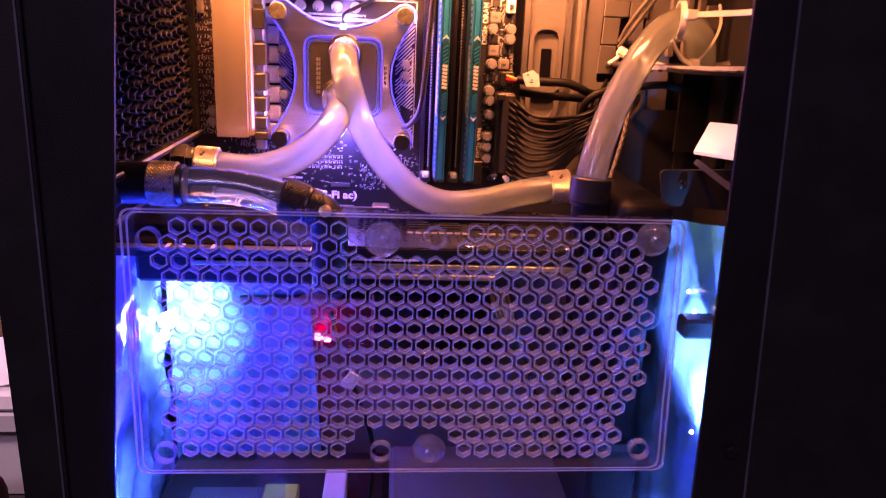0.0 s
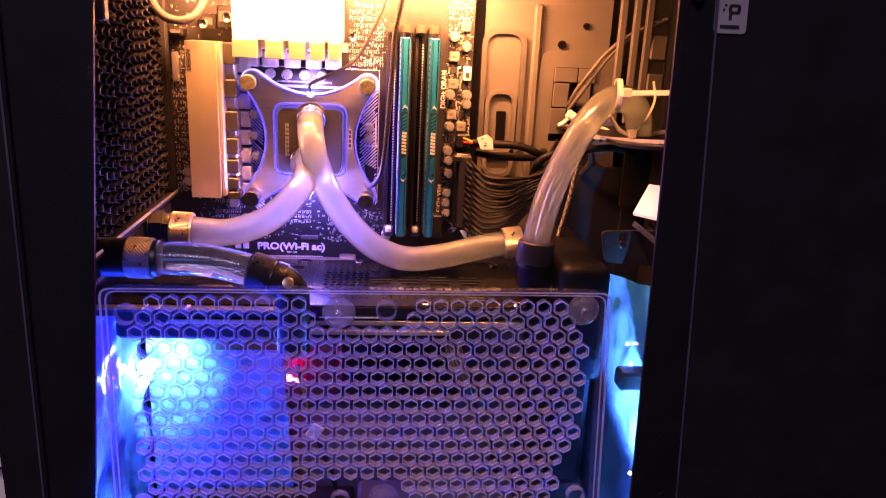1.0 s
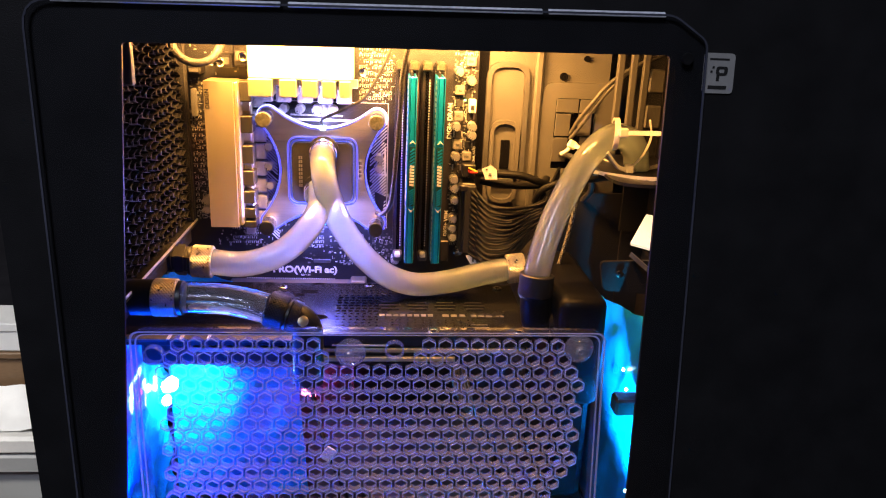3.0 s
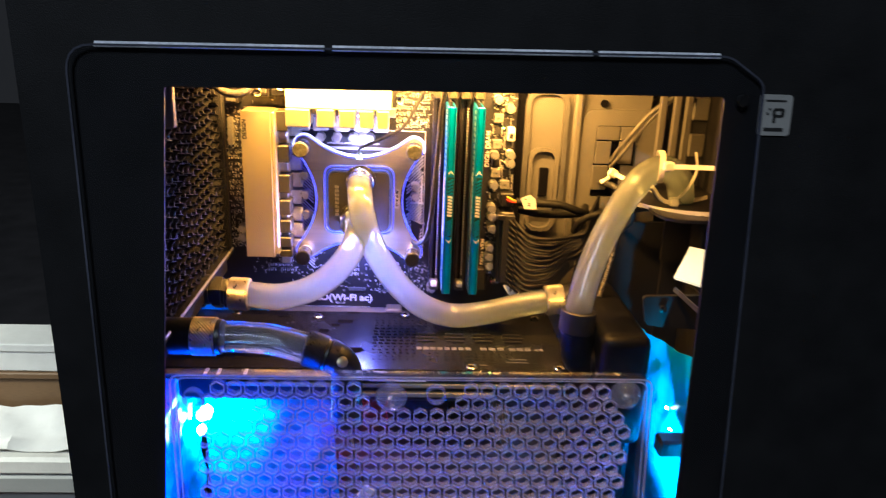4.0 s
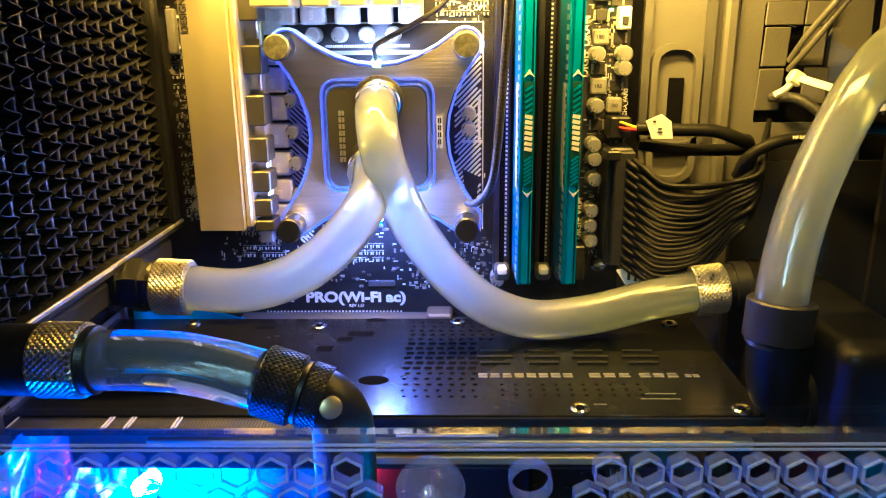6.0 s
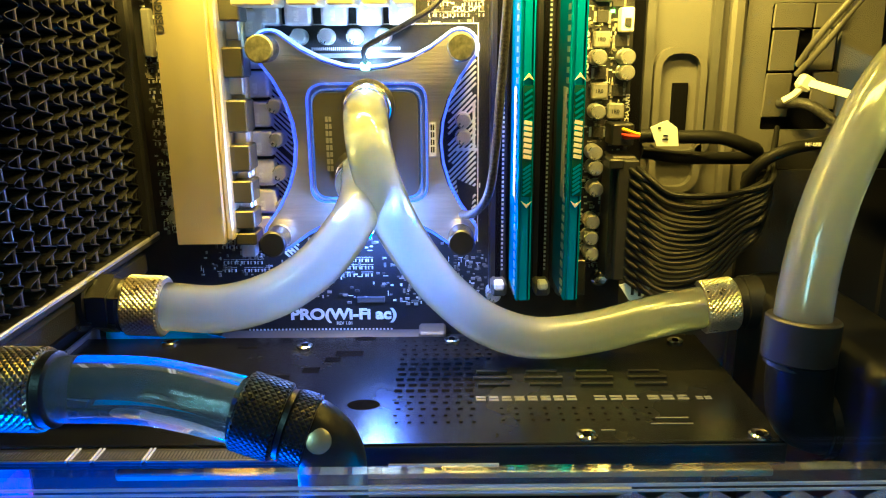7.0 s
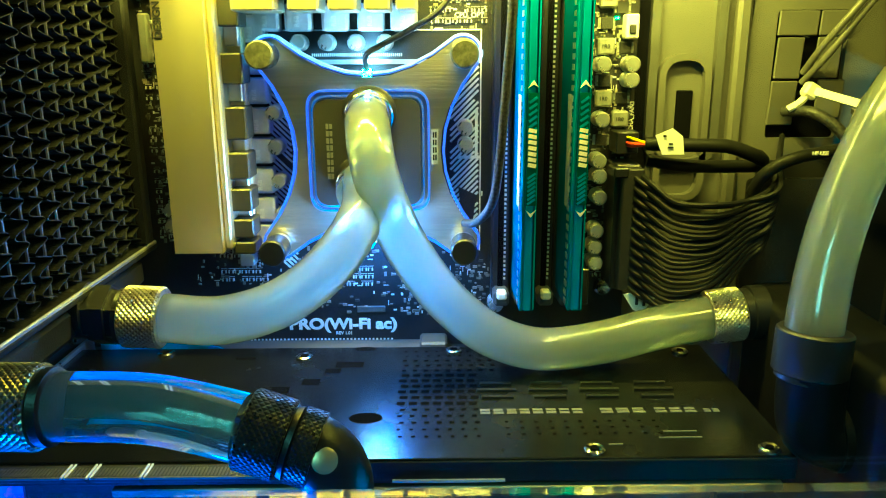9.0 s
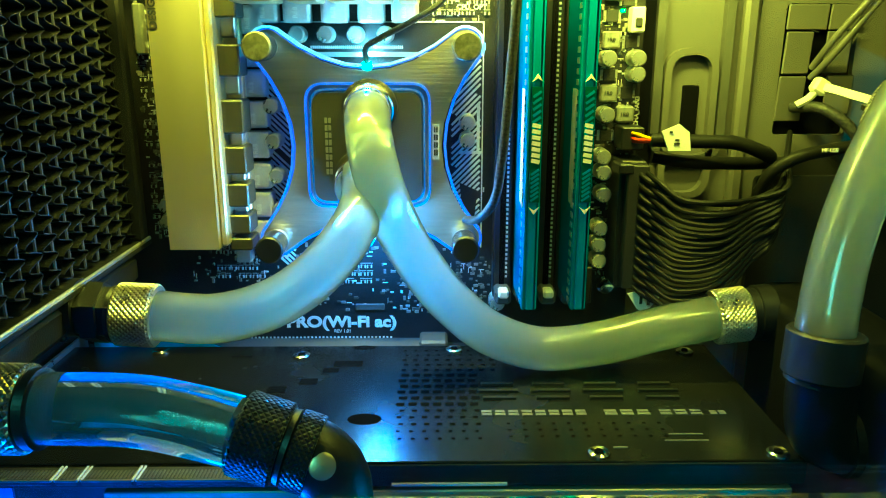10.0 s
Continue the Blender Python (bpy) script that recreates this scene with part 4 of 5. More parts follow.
for a, b, w, h in glyphs(8, 0, 0, 0.0028, 0.0028, 11):
    box((-0.0163 + b, -0.0197, 0.3715 - a), (h, 0.0004, w), bm=bm)
part("cover_mark", bm, ETCH, block, "embossed plain lettering bars")
part("side_mark", box((0.0262, -0.0138, 0.3615), (0.0026, 0.0005, 0.0135)), SILK, block, "small white plate with dark bars")
bm = bmesh.new()
for a, b, w, h in glyphs(4, 0, 0, 0.0018, 0.003, 8):
    box((0.0253 + b, -0.0142, 0.3675 - a), (h, 0.0003, w), bm=bm)
part("side_mark_bars", bm, INK, block)
for sx in (-1, 1):
    for sz in (-1, 1):
        ns = part("thumb_screw", turned([(0, 0.0032), (0.008, 0.0032), (0.008, 0.0052), (0.0185, 0.0052)], (sx * 0.0375, -0.012, 0.36 + sz * 0.0375), (0, -1, 0), 26, knurls=34), KNURL_BLACK, block, "black knurled thumb screw", True)
        # lower caps are black instead, shade painted into their colour
        part("screw_cap", turned([(0, 0.0053), (0.001, 0.0053), (0.0016, 0.0047), (0.0017, 0.0001)], (sx * 0.0375, -0.0302, 0.36 + sz * 0.0375), (0, -1, 0), 24), SCREW_TOP if sz > 0 else PLASTIC_BLACK, ns, "worn flat screw top" if sz > 0 else "flat screw top, blackened to paint in shade", True)
        part("screw_spring", turned([(0, 0.0042), (0.001, 0.0045), (0.002, 0.0042), (0.003, 0.0045), (0.004, 0.0042), (0.005, 0.0045)], (sx * 0.0375, -0.0142, 0.36 + sz * 0.0375), (0, -1, 0), 16), SILVER, ns)
for x, z in ((0.0012, 0.3755), (-0.003, 0.3485)):
    pt = part("port_ring", turned([(0, 0.0105), (0.0015, 0.0105), (0.0022, 0.0095)], (x, -0.0195, z), (0, -1, 0), 28), PLASTIC_BLACK, block, "", True)
    part("port_fitting", turned([(0, 0.0094), (0.004, 0.0094), (0.0045, 0.0089), (0.011, 0.0089), (0.012, 0.0084)], (x, -0.0205, z), (0.0, -1, -0.2), 28, knurls=30), CHROME, pt, "chrome hose fitting", True)
part("diode_lead", sweep([(0.0, -0.0135, 0.3915), (0.0004, -0.02, 0.397), (0.006, -0.024, 0.4005), (0.018, -0.026, 0.4065), (0.03, -0.03, 0.4145), (0.04, -0.035, 0.432), (0.05, -0.04, 0.455)], 0.0011, 8, 8), SLEEVE, block, "thin braided lead", True)

# ---- hoses ----
RH = 0.0083


def fitting(parent, at, axis, rad=0.0104, length=0.0125, material=KNURL, label="knurled nickel compression ring"):
    c = part("fitting_ring", turned([(0, rad * 0.94), (0.0006, rad), (length - 0.0006, rad), (length, rad * 0.94)], at, axis, 36, knurls=36), material, parent, label, True)
    a = Vector(axis).normalized()
    part("fitting_lip", turned([(0, rad * 0.86), (0.0016, rad * 0.9), (0.002, rad * 0.82)], Vector(at) + a * length, axis, 30), PLASTIC_BLACK, c, "", True)
    return c


h1 = thing("coolant_hose", (-0.07, -0.0765, 0.306), "milky translucent coolant hose from radiator to water block", "hose", "coolant hoses")
part("hose", sweep([(-0.065, -0.0758, 0.3128), (-0.046, -0.0756, 0.3117), (-0.028, -0.0745, 0.3162), (-0.014, -0.07, 0.3245), (-0.004, -0.062, 0.335), (0.0006, -0.052, 0.3435), (0.0005, -0.041, 0.3488), (-0.002, -0.026, 0.3495)], RH, 24, 10), TUBE, h1, "", True)
fitting(h1, (-0.0645, -0.0762, 0.313), (-1, 0, 0.05))
part("adapter", turned([(0, 0.009), (0.004, 0.009), (0.004, 0.0105), (0.009, 0.0105), (0.009, 0.0085), (0.017, 0.0085)], (-0.077, -0.0765, 0.314), (-1, 0, 0.04), 6), PLASTIC_BLACK, h1, "black hexagonal adapter")
part("adapter_ring", turned([(0, 0.0098), (0.006, 0.0098)], (-0.0925, -0.0765, 0.3145), (-1, 0, 0), 30, knurls=36), KNURL_BLACK, h1, "", True)
h2 = thing("coolant_hose", (0.13, -0.034, 0.29), "milky translucent coolant hose bending from water block to pump", "hose", "coolant hoses")
part("hose", sweep([(0.0013, -0.031, 0.3745), (0.0021, -0.0405, 0.372), (0.0042, -0.05, 0.362), (0.0075, -0.0525, 0.35), (0.0137, -0.052, 0.3345), (0.022, -0.051, 0.3203), (0.0325, -0.05, 0.307), (0.047, -0.0475, 0.2945), (0.066, -0.046, 0.288), (0.089, -0.045, 0.29), (0.111, -0.0445, 0.2955), (0.132, -0.044, 0.2998)], RH, 24, 10), TUBE, h2, "", True)
fitting(h2, (0.13, -0.044, 0.2995), (1, 0.03, 0.12))
h3 = thing("coolant_hose", (0.138, -0.106, 0.31), "milky translucent coolant hose rising from pump, tied with nylon", "hose", "coolant hoses")
part("hose", sweep([(0.1375, -0.1075, 0.311), (0.1392, -0.104, 0.321), (0.1437, -0.0975, 0.336), (0.1502, -0.091, 0.352), (0.159, -0.0845, 0.3685), (0.169, -0.079, 0.3845), (0.1795, -0.0755, 0.396), (0.1905, -0.073, 0.4), (0.202, -0.069, 0.394), (0.209, -0.061, 0.378)], RH, 24, 10), TUBE, h3, "", True)
fitting(h3, (0.1388, -0.1055, 0.3185), (-0.06, -0.08, -1), 0.0108, 0.0135, NUT, "dark grey compression ring")
h4 = thing("clear_hose", (-0.045, -0.148, 0.31), "short clear hose between nickel and black fittings", "hose")
part("hose", sweep([(-0.067, -0.1495, 0.3178), (-0.055, -0.1495, 0.3178), (-0.042, -0.15, 0.3174), (-0.03, -0.1515, 0.3158), (-0.019, -0.153, 0.3136)], RH, 24, 8), GLASS_TUBE, h4, "", True)
fitting(h4, (-0.0665, -0.1495, 0.3178), (-1, 0, 0.02), 0.0104, 0.0125)
part("adapter", turned([(0, 0.0098), (0.02, 0.0098), (0.02, 0.008), (0.045, 0.008)], (-0.079, -0.1495, 0.318), (-1, 0, 0), 30), PLASTIC_BLACK, h4, "", True)
part("hose_lip", turned([(0, 0.0086), (0.0004, 0.0094), (0.0026, 0.0094), (0.003, 0.0086)], (-0.0665, -0.1495, 0.3178), (1, 0, 0), 30), PLASTIC_BLACK, h4, "black sealing lip", True)
fitting(h4, (-0.0185, -0.153, 0.3138), (1, -0.08, -0.32), 0.0098, 0.0105, KNURL_BLACK, "black knurled compression ring")
part("swivel_ring", turned([(0, 0.0092), (0.0052, 0.0092)], (-0.0065, -0.1538, 0.3098), (1, -0.08, -0.32), 30, knurls=36), KNURL_BLACK, h4, "", True)
part("elbow", sweep([(-0.005, -0.154, 0.3093), (-0.001, -0.1543, 0.3074), (0.0022, -0.1545, 0.303), (0.003, -0.1545, 0.296), (0.003, -0.1545, 0.27)], 0.0085, 22, 8), PLASTIC_BLACK, h4, "glossy black elbow", True)
part("elbow_cap", turned([(0, 0.003), (0.0008, 0.003), (0.0012, 0.0022)], (0.0012, -0.1612, 0.3098), (0.25, -0.85, 0.5), 18), GOLD, h4, "small brass cap", True)
part("down_hose", sweep([(0.003, -0.1545, 0.272), (-0.006, -0.15, 0.258), (-0.023, -0.135, 0.244), (-0.032, -0.122, 0.222), (-0.034, -0.117, 0.19), (-0.034, -0.115, 0.15), (-0.034, -0.115, 0.107)], 0.008, 20, 6), CLEAR_TUBE, h4, "", True)

# ---- pump ----
pump = thing("pump", (0.165, -0.08, 0.24), "black pump block with rounded corners and elbow fittings", "pump")
part("pump_body", box((0.1645, -0.078, 0.274), (0.03, 0.1, 0.072), 0.006, seg=3), PUMP_BLACK, pump, "", True)
part("pump_base", box((0.166, -0.075, 0.2), (0.024, 0.08, 0.08), 0.004), PUMP_BLACK, pump)
part("inlet", turned([(0, 0.0095), (0.003, 0.0095), (0.0032, 0.0105), (0.009, 0.0105)], (0.1422, -0.0437, 0.301), (1, 0, 0.05), 28), PLASTIC_BLACK, pump, "", True)
part("elbow", sweep([(0.139, -0.1072, 0.306), (0.1391, -0.107, 0.296), (0.1412, -0.1065, 0.287), (0.147, -0.106, 0.2835), (0.156, -0.106, 0.283)], 0.0098, 22, 8), PUMP_BLACK, pump, "glossy black elbow", True)
part("elbow_collar", turned([(0, 0.011), (0.007, 0.011), (0.0078, 0.0098)], (0.147, -0.106, 0.2835), (1, 0, 0), 28), PUMP_BLACK, pump, "", True)
part("pump_foot", box((0.166, -0.075, 0.09), (0.03, 0.085, 0.142), 0.003), STEEL_BLACK, pump)

# ---- graphics card ----
gpu = thing("graphics_card", (0.0, -0.06, 0.25), "long graphics card with black etched backplate seen from above", "graphics card")
GZ = 0.277
GX0, GX1, GY0, GY1 = -0.126, 0.1385, -0.106, -0.0165
part("backplate", box(((GX0 + GX1) / 2, (GY0 + GY1) / 2, GZ - 0.0007), (GX1 - GX0, GY1 - GY0, 0.0014), 0.0003), BACKPLATE, gpu, "black anodised backplate")
part("backplate_lip", box(((GX0 + GX1) / 2, GY0 + 0.0003, GZ - 0.0045), (GX1 - GX0, 0.0012, 0.0075), 0.0003), STEEL_BLACK, gpu)
part("card_board", box(((GX0 + GX1) / 2, -0.0535, GZ - 0.006), (GX1 - GX0, 0.105, 0.0016)), PCB, gpu)
part("cooler_block", box((0.005, -0.058, GZ - 0.0155), (0.22, 0.092, 0.016), 0.002), PLASTIC_BLACK, gpu)
part("metal_bar", box((0.03, -0.1045, GZ - 0.011), (0.21, 0.004, 0.0028), 0.0004), GOLD, gpu, "thin brass-coloured edge bar")
part("metal_bar", box((0.045, -0.1065, GZ - 0.0165), (0.09, 0.003, 0.003), 0.0004), GOLD, gpu, "thin brass-coloured edge bar")
part("edge_strip", box((0.03, -0.1068, GZ - 0.0072), (0.035, 0.0008, 0.0008)), SILK, gpu)
part("bracket_plate", box((-0.1245, -0.058, GZ - 0.018), (0.0016, 0.105, 0.04), 0.0003), SILVER, gpu)
for x0, x1 in ((-0.118, -0.0858), (-0.0846, -0.0782), (-0.077, -0.0622), (-0.061, -0.0105)):
    x, w = (x0 + x1) / 2, x1 - x0
    tab = part("link_connector", box((x, -0.1102, GZ - 0.0016), (w, 0.0076, 0.0016), 0.0003), PLASTIC_MATT, gpu, "grey board edge finger")
    for xe in (x0, x1):
        part("finger_rim", box((xe, -0.1102, GZ - 0.0008), (0.0007, 0.0078, 0.0009), 0.0002), CHOKE, tab)
    part("finger_rim", box((x, -0.1138, GZ - 0.0009), (w, 0.0006, 0.0009), 0.0002), INDUCTOR, tab)
    bm = bmesh.new()
    for i in range(int(w / 0.0011)):
        box((x0 + 0.001 + i * 0.0011, -0.1108, GZ - 0.0007), (0.0005, 0.0045, 0.0003), bm=bm)
    tagged(part("link_contacts", bm, GREY_DARK, tab), kind="stuff")
for x, y in ((0.076, -0.102), (0.131, -0.1025), (0.1275, -0.0245), (-0.028, -0.027), (-0.0862, -0.0225), (0.0335, -0.0215)):
    sc = part("backplate_screw", turned([(0, 0.0034), (0.0007, 0.0034), (0.0012, 0.0027), (0.0008, 0.0016)], (x, y, GZ), (0, 0, 1), 20), CHROME, gpu, "", True)
    part("screw_socket", turned([(0, 0.0014), (0.0003, 0.0014)], (x, y, GZ + 0.0009), (0, 0, 1), 6), HOLE, sc)


def flat_hole(x, y, w, d, r=0.0):
    bm = bmesh.new()
    if r:
        n = 18
        bm.faces.new([bm.verts.new((x + w / 2 * math.cos(a), y + d / 2 * math.sin(a), GZ + 0.00015)) for a in (2 * math.pi * i / n for i in range(n))])
        ex = bmesh.ops.extrude_face_region(bm, geom=list(bm.faces))
        bmesh.ops.translate(bm, verts=[v for v in ex["geom"] if isinstance(v, bmesh.types.BMVert)], vec=(0, 0, -0.0004))
    else:
        box((x, y, GZ), (w, d, 0.0003), bm=bm)
    return bm


for x, y, w, d, rr in ((0.002, -0.0795, 0.0115, 0.0075, 1), (-0.0035, -0.0185, 0.009, 0.004, 1), (-0.032, -0.057, 0.0065, 0.005, 0), (-0.0215, -0.0505, 0.0065, 0.005, 0), (-0.0145, -0.0405, 0.006, 0.004, 0), (-0.0085, -0.0345, 0.011, 0.005, 0), (-0.052, -0.0275, 0.008, 0.0022, 0)):
    part("backplate_cutout", flat_hole(x, y, w, d, rr), HOLE, gpu)
bm = bmesh.new()
for i in range(9):
    for j in range(16):
        x, y = 0.0135 + i * 0.0043 + (j % 2) * 0.0008, -0.022 - j * 0.0047
        c = abs(j - 7.2)
        if i > 6 and j > 4:
            continue
        s = 0.0028 if c < 3 else 0.0016 if c < 6 else 0.0011
        box((x, y, GZ), (s, s * 0.75, 0.0003), bm=bm)
for i in range(11):
    for j in range(3):
        box((0.05 + i * 0.005, -0.083 - j * 0.0042, GZ), (0.0011, 0.0009, 0.0003), bm=bm)
tagged(part("vent_perforation", bm, HOLE, gpu), kind="stuff")
# plain raised mark and bars of lettering on the backplate
bm = bmesh.new()
for x in (0.0485, 0.0675, 0.0865, 0.1065):
    for dy in (-0.0055, 0.0, 0.0055):
        box((x, -0.0595 + dy, GZ + 0.0004), (0.0145 - abs(dy) * 0.5, 0.0017, 0.0008), bm=bm)
part("raised_mark", bm, PLASTIC_BLACK, gpu, "glossy black raised plain mark")
bm = bmesh.new()
for n, x0, adv in ((8, 0.0415, 0.0046), (3, 0.0835, 0.0056), (3, 0.1025, 0.0052)):
    for a, b, w, h in glyphs(n, x0, 0, 0.0042, adv, n):
        box((a, -0.0778 + b, GZ + 0.0001), (w, h, 0.0003), bm=bm)
for a, b, w, h in glyphs(2, 0.1195, 0, 0.0028, 0.003, 3):
    box((a, -0.0775 + b, GZ + 0.0001), (w, h, 0.0003), bm=bm)
tagged(part("etched_mark", bm, ETCH, gpu, "grey plain lettering bars"), kind="stuff")
bm = bmesh.new()
box((0.1065, -0.0905, GZ + 0.0001), (0.011, 0.0006, 0.0003), bm=bm)
box((0.1055, -0.0945, GZ + 0.0001), (0.014, 0.0006, 0.0003), bm=bm)
box((0.0835, -0.0985, GZ + 0.0001), (0.0045, 0.0006, 0.0003), bm=bm)
part("etched_line", bm, ETCH, gpu)

# ---- radiator ----
rad = thing("radiator", (-0.108, -0.09, 0.32), "black radiator with folded cooling fins on the rear wall", "radiator")
RX, RZ0, RZ1, RY0, RY1 = -0.0905, 0.3235, 0.485, -0.168, -0.022
part("frame_far", box((RX - 0.014, RY1 + 0.003, (RZ0 + RZ1) / 2), (0.032, 0.006, RZ1 - RZ0), 0.001), STEEL_BLACK, rad)
part("frame_near", box((RX - 0.014, RY0 - 0.002, (RZ0 + RZ1) / 2), (0.032, 0.004, RZ1 - RZ0), 0.001), STEEL_BLACK, rad)
part("frame_foot", box((RX - 0.014, (RY0 + RY1) / 2, RZ0 - 0.001), (0.034, RY1 - RY0 + 0.012, 0.0025), 0.0006), RAD, rad)
part("frame_edge", box((RX + 0.0022, (RY0 + RY1) / 2, RZ0 + 0.0002), (0.0012, RY1 - RY0 + 0.012, 0.0018), 0.0004), SILVER, rad, "bare metal lower edge")
part("tank", box((RX - 0.014, (RY0 + RY1) / 2, RZ0 - 0.0095), (0.028, RY1 - RY0, 0.015), 0.004), STEEL_BLACK, rad)
part("backing", box((RX - 0.032, (RY0 + RY1) / 2, (RZ0 + RZ1) / 2), (0.002, RY1 - RY0, RZ1 - RZ0)), HOLE, rad)
NT = 15
gap = (RY1 - RY0) / NT
for i in range(NT + 1):
    part("water_channel", box((RX - 0.0155, RY0 + i * gap, (RZ0 + RZ1) / 2), (0.026, 0.0016, RZ1 - RZ0 - 0.002), 0.0004), RAD_RIB, rad)
r = random.Random(8)
for i in range(NT):
    bm = bmesh.new()
    y, ph = RY0 + (i + 0.5) * gap, r.uniform(0, 6.28)
    strip_v = []
    nz = 208
    for k in range(nz + 1):
        u = k / nz
        z = RZ0 + 0.002 + (RZ1 - RZ0 - 0.004) * u
        w = math.sin(u * 52 * math.pi + ph + 0.5 * math.sin(u * 23 + ph))
        yy = y + (gap / 2 - 0.0009) * math.copysign(abs(w) ** 0.8, w)
        edge_x = RX - 0.0006 + 0.0004 * math.sin(u * 90 + ph)
        strip_v.append([bm.verts.new((xx, yy, z + dz)) for xx, dz in ((edge_x, 0), (RX - 0.016, 0), (RX - 0.016, 0.0003), (edge_x, 0.0003))])
    for a, b in zip(strip_v, strip_v[1:]):
        for k in range(4):
            bm.faces.new((a[k], a[(k + 1) % 4], b[(k + 1) % 4], b[k]))
    tagged(part("cooling_fins", bm, RAD, rad, smooth=True), kind="stuff")
part("corner_tab", box((-0.0775, -0.166, 0.444), (0.006, 0.006, 0.024), 0.0008), TRAY, rad)
part("tab_arm", box((-0.085, -0.167, 0.452), (0.016, 0.003, 0.004), 0.0006), TRAY, rad)
part("port", turned([(0, 0.0095), (0.006, 0.0095)], (RX + 0.002, -0.0765, 0.316), (-1, 0, 0), 24), PLASTIC_BLACK, rad, "", True)

# ---- cables ----
atx = thing("power_cable", (0.105, -0.015, 0.33), "broad black power cable curving from its board connector", "cable")
part("connector", box((0.1035, -0.009, 0.3285), (0.0105, 0.018, 0.052), 0.0008), PLASTIC_BLACK, atx)
part("connector_plug", box((0.1045, -0.0195, 0.3285), (0.0085, 0.006, 0.05), 0.0006), PLASTIC_MATT, atx)
part("connector_latch", box((0.0995, -0.017, 0.352), (0.006, 0.012, 0.004), 0.0006), PLASTIC_BLACK, atx)
r = random.Random(3)
for col in range(2):
    for i in range(12):
        z = 0.351 - i * 0.0041
        k = i / 11
        ye = -0.02 - 0.012 * col
        end = Vector((0.1555 - 0.004 * k, -0.03 - 0.006 * col + r.uniform(-0.002, 0.002), 0.3475 - k * 0.022))
        sag = 0.012 + 0.003 * k + r.uniform(-0.001, 0.001)
        part("wire", sweep([(0.1045 + 0.003 * col, -0.02, z), (0.1075 + 0.003 * col, -0.0255 - 0.004 * col, z - 0.003), (0.118, -0.033 - 0.003 * col, z - 0.0085 + 0.002 * k), (0.132, -0.037 - 0.002 * col, z * 0.55 + end.z * 0.45 - sag + 0.004), (0.145, -0.035, z * 0.15 + end.z * 0.85 - 0.005), end, (0.162, -0.02, end.z + 0.008), (0.172, 0.001, end.z + 0.016)], 0.00105, 8, 6), WIRE, atx, "", True)
fan = thing("fan_cable", (0.104, -0.012, 0.3625), "black fan cable with a white paper label", "cable")
part("connector", box((0.1035, -0.007, 0.3625), (0.009, 0.013, 0.009), 0.0006), PLASTIC_BLACK, fan)
for y, z, mm in ((-0.0155, 0.364, YELLOW_WIRE), (-0.016, 0.362, RED_WIRE), (-0.0145, 0.361, RED_WIRE)):
    part("lead", sweep([(0.1025, -0.01, z + 0.001), (0.1045, y, z + 0.0006), (0.111, -0.019, 0.3625)], 0.0007, 8, 5), mm, fan)
part("sheath", sweep([(0.109, -0.0185, 0.3628), (0.125, -0.021, 0.3625), (0.14, -0.023, 0.3622), (0.151, -0.022, 0.3585), (0.158, -0.014, 0.3555), (0.163, 0.001, 0.355)], 0.0027, 14, 8), WIRE, fan, "", True)
part("sheath_lower", sweep([(0.112, -0.012, 0.3555), (0.125, -0.014, 0.3535), (0.14, -0.014, 0.353), (0.155, -0.008, 0.352), (0.164, 0.001, 0.351)], 0.0026, 12, 6), WIRE, fan, "", True)
part("label", prism([(0.114, 0.3595), (0.1225, 0.3595), (0.1215, 0.3665), (0.1175, 0.3695), (0.111, 0.3668)], -0.0255, -0.0248), PAPER, fan, "white paper label with dark print")
bars("label_print", [(0.117, 0.3622, 0.0022, 0.0006), (0.117, 0.3636, 0.0016, 0.0006), (0.1145, 0.3666, 0.0012, 0.0008)], -0.0257, INK, fan)
c2 = thing("sata_cable", (0.15, -0.03, 0.35), "thick black cable with white lettering", "cable")
part("jacket", sweep([(0.15, -0.026, 0.344), (0.152, -0.031, 0.3525), (0.16, -0.034, 0.3585), (0.172, -0.034, 0.3612), (0.186, -0.034, 0.363), (0.202, -0.03, 0.364), (0.222, -0.02, 0.36)], 0.0024, 14, 8), WIRE, c2, "", True)
letters("NF-USE", "jacket_print", (0.1665, -0.0366, 0.3605), 0.0013, SILK, c2, thick=0.0003)
c3 = thing("braided_cable", (0.175, -0.01, 0.36), "thin black braided cable", "cable")
part("braid", sweep([(0.172, 0.002, 0.3735), (0.178, -0.01, 0.374), (0.186, -0.016, 0.368), (0.1915, -0.018, 0.3595), (0.193, -0.014, 0.35), (0.19, -0.006, 0.341)], 0.0022, 12, 8), BRAID, c3, "", True)
c4b = thing("bay_cable", (0.185, -0.02, 0.42), "pair of dark cables crossing above the tray opening", "cable")
for dx in (0, 0.004):
    part("strand", sweep([(0.1785, 0.003, 0.389 - dx), (0.1812 + dx * 0.5, -0.006, 0.4 - dx), (0.188 + dx, -0.013, 0.413), (0.197 + dx, -0.016, 0.426), (0.211 + dx, -0.018, 0.4375 + dx * 0.5), (0.235, -0.016, 0.449)], 0.0014, 10, 8), CABLE_GREY, c4b, "", True)
c5 = thing("sleeved_lead", (0.05, -0.045, 0.34), "thin braided fan lead hanging beside the memory", "cable")
part("braid", sweep([(0.062, -0.05, 0.47), (0.0545, -0.049, 0.435), (0.053, -0.0475, 0.41), (0.0517, -0.046, 0.39), (0.0498, -0.044, 0.362), (0.0475, -0.04, 0.344), (0.0425, -0.028, 0.334), (0.038, -0.012, 0.33), (0.036, -0.003, 0.329)], 0.0017, 12, 8), BRAID, c5, "", True)
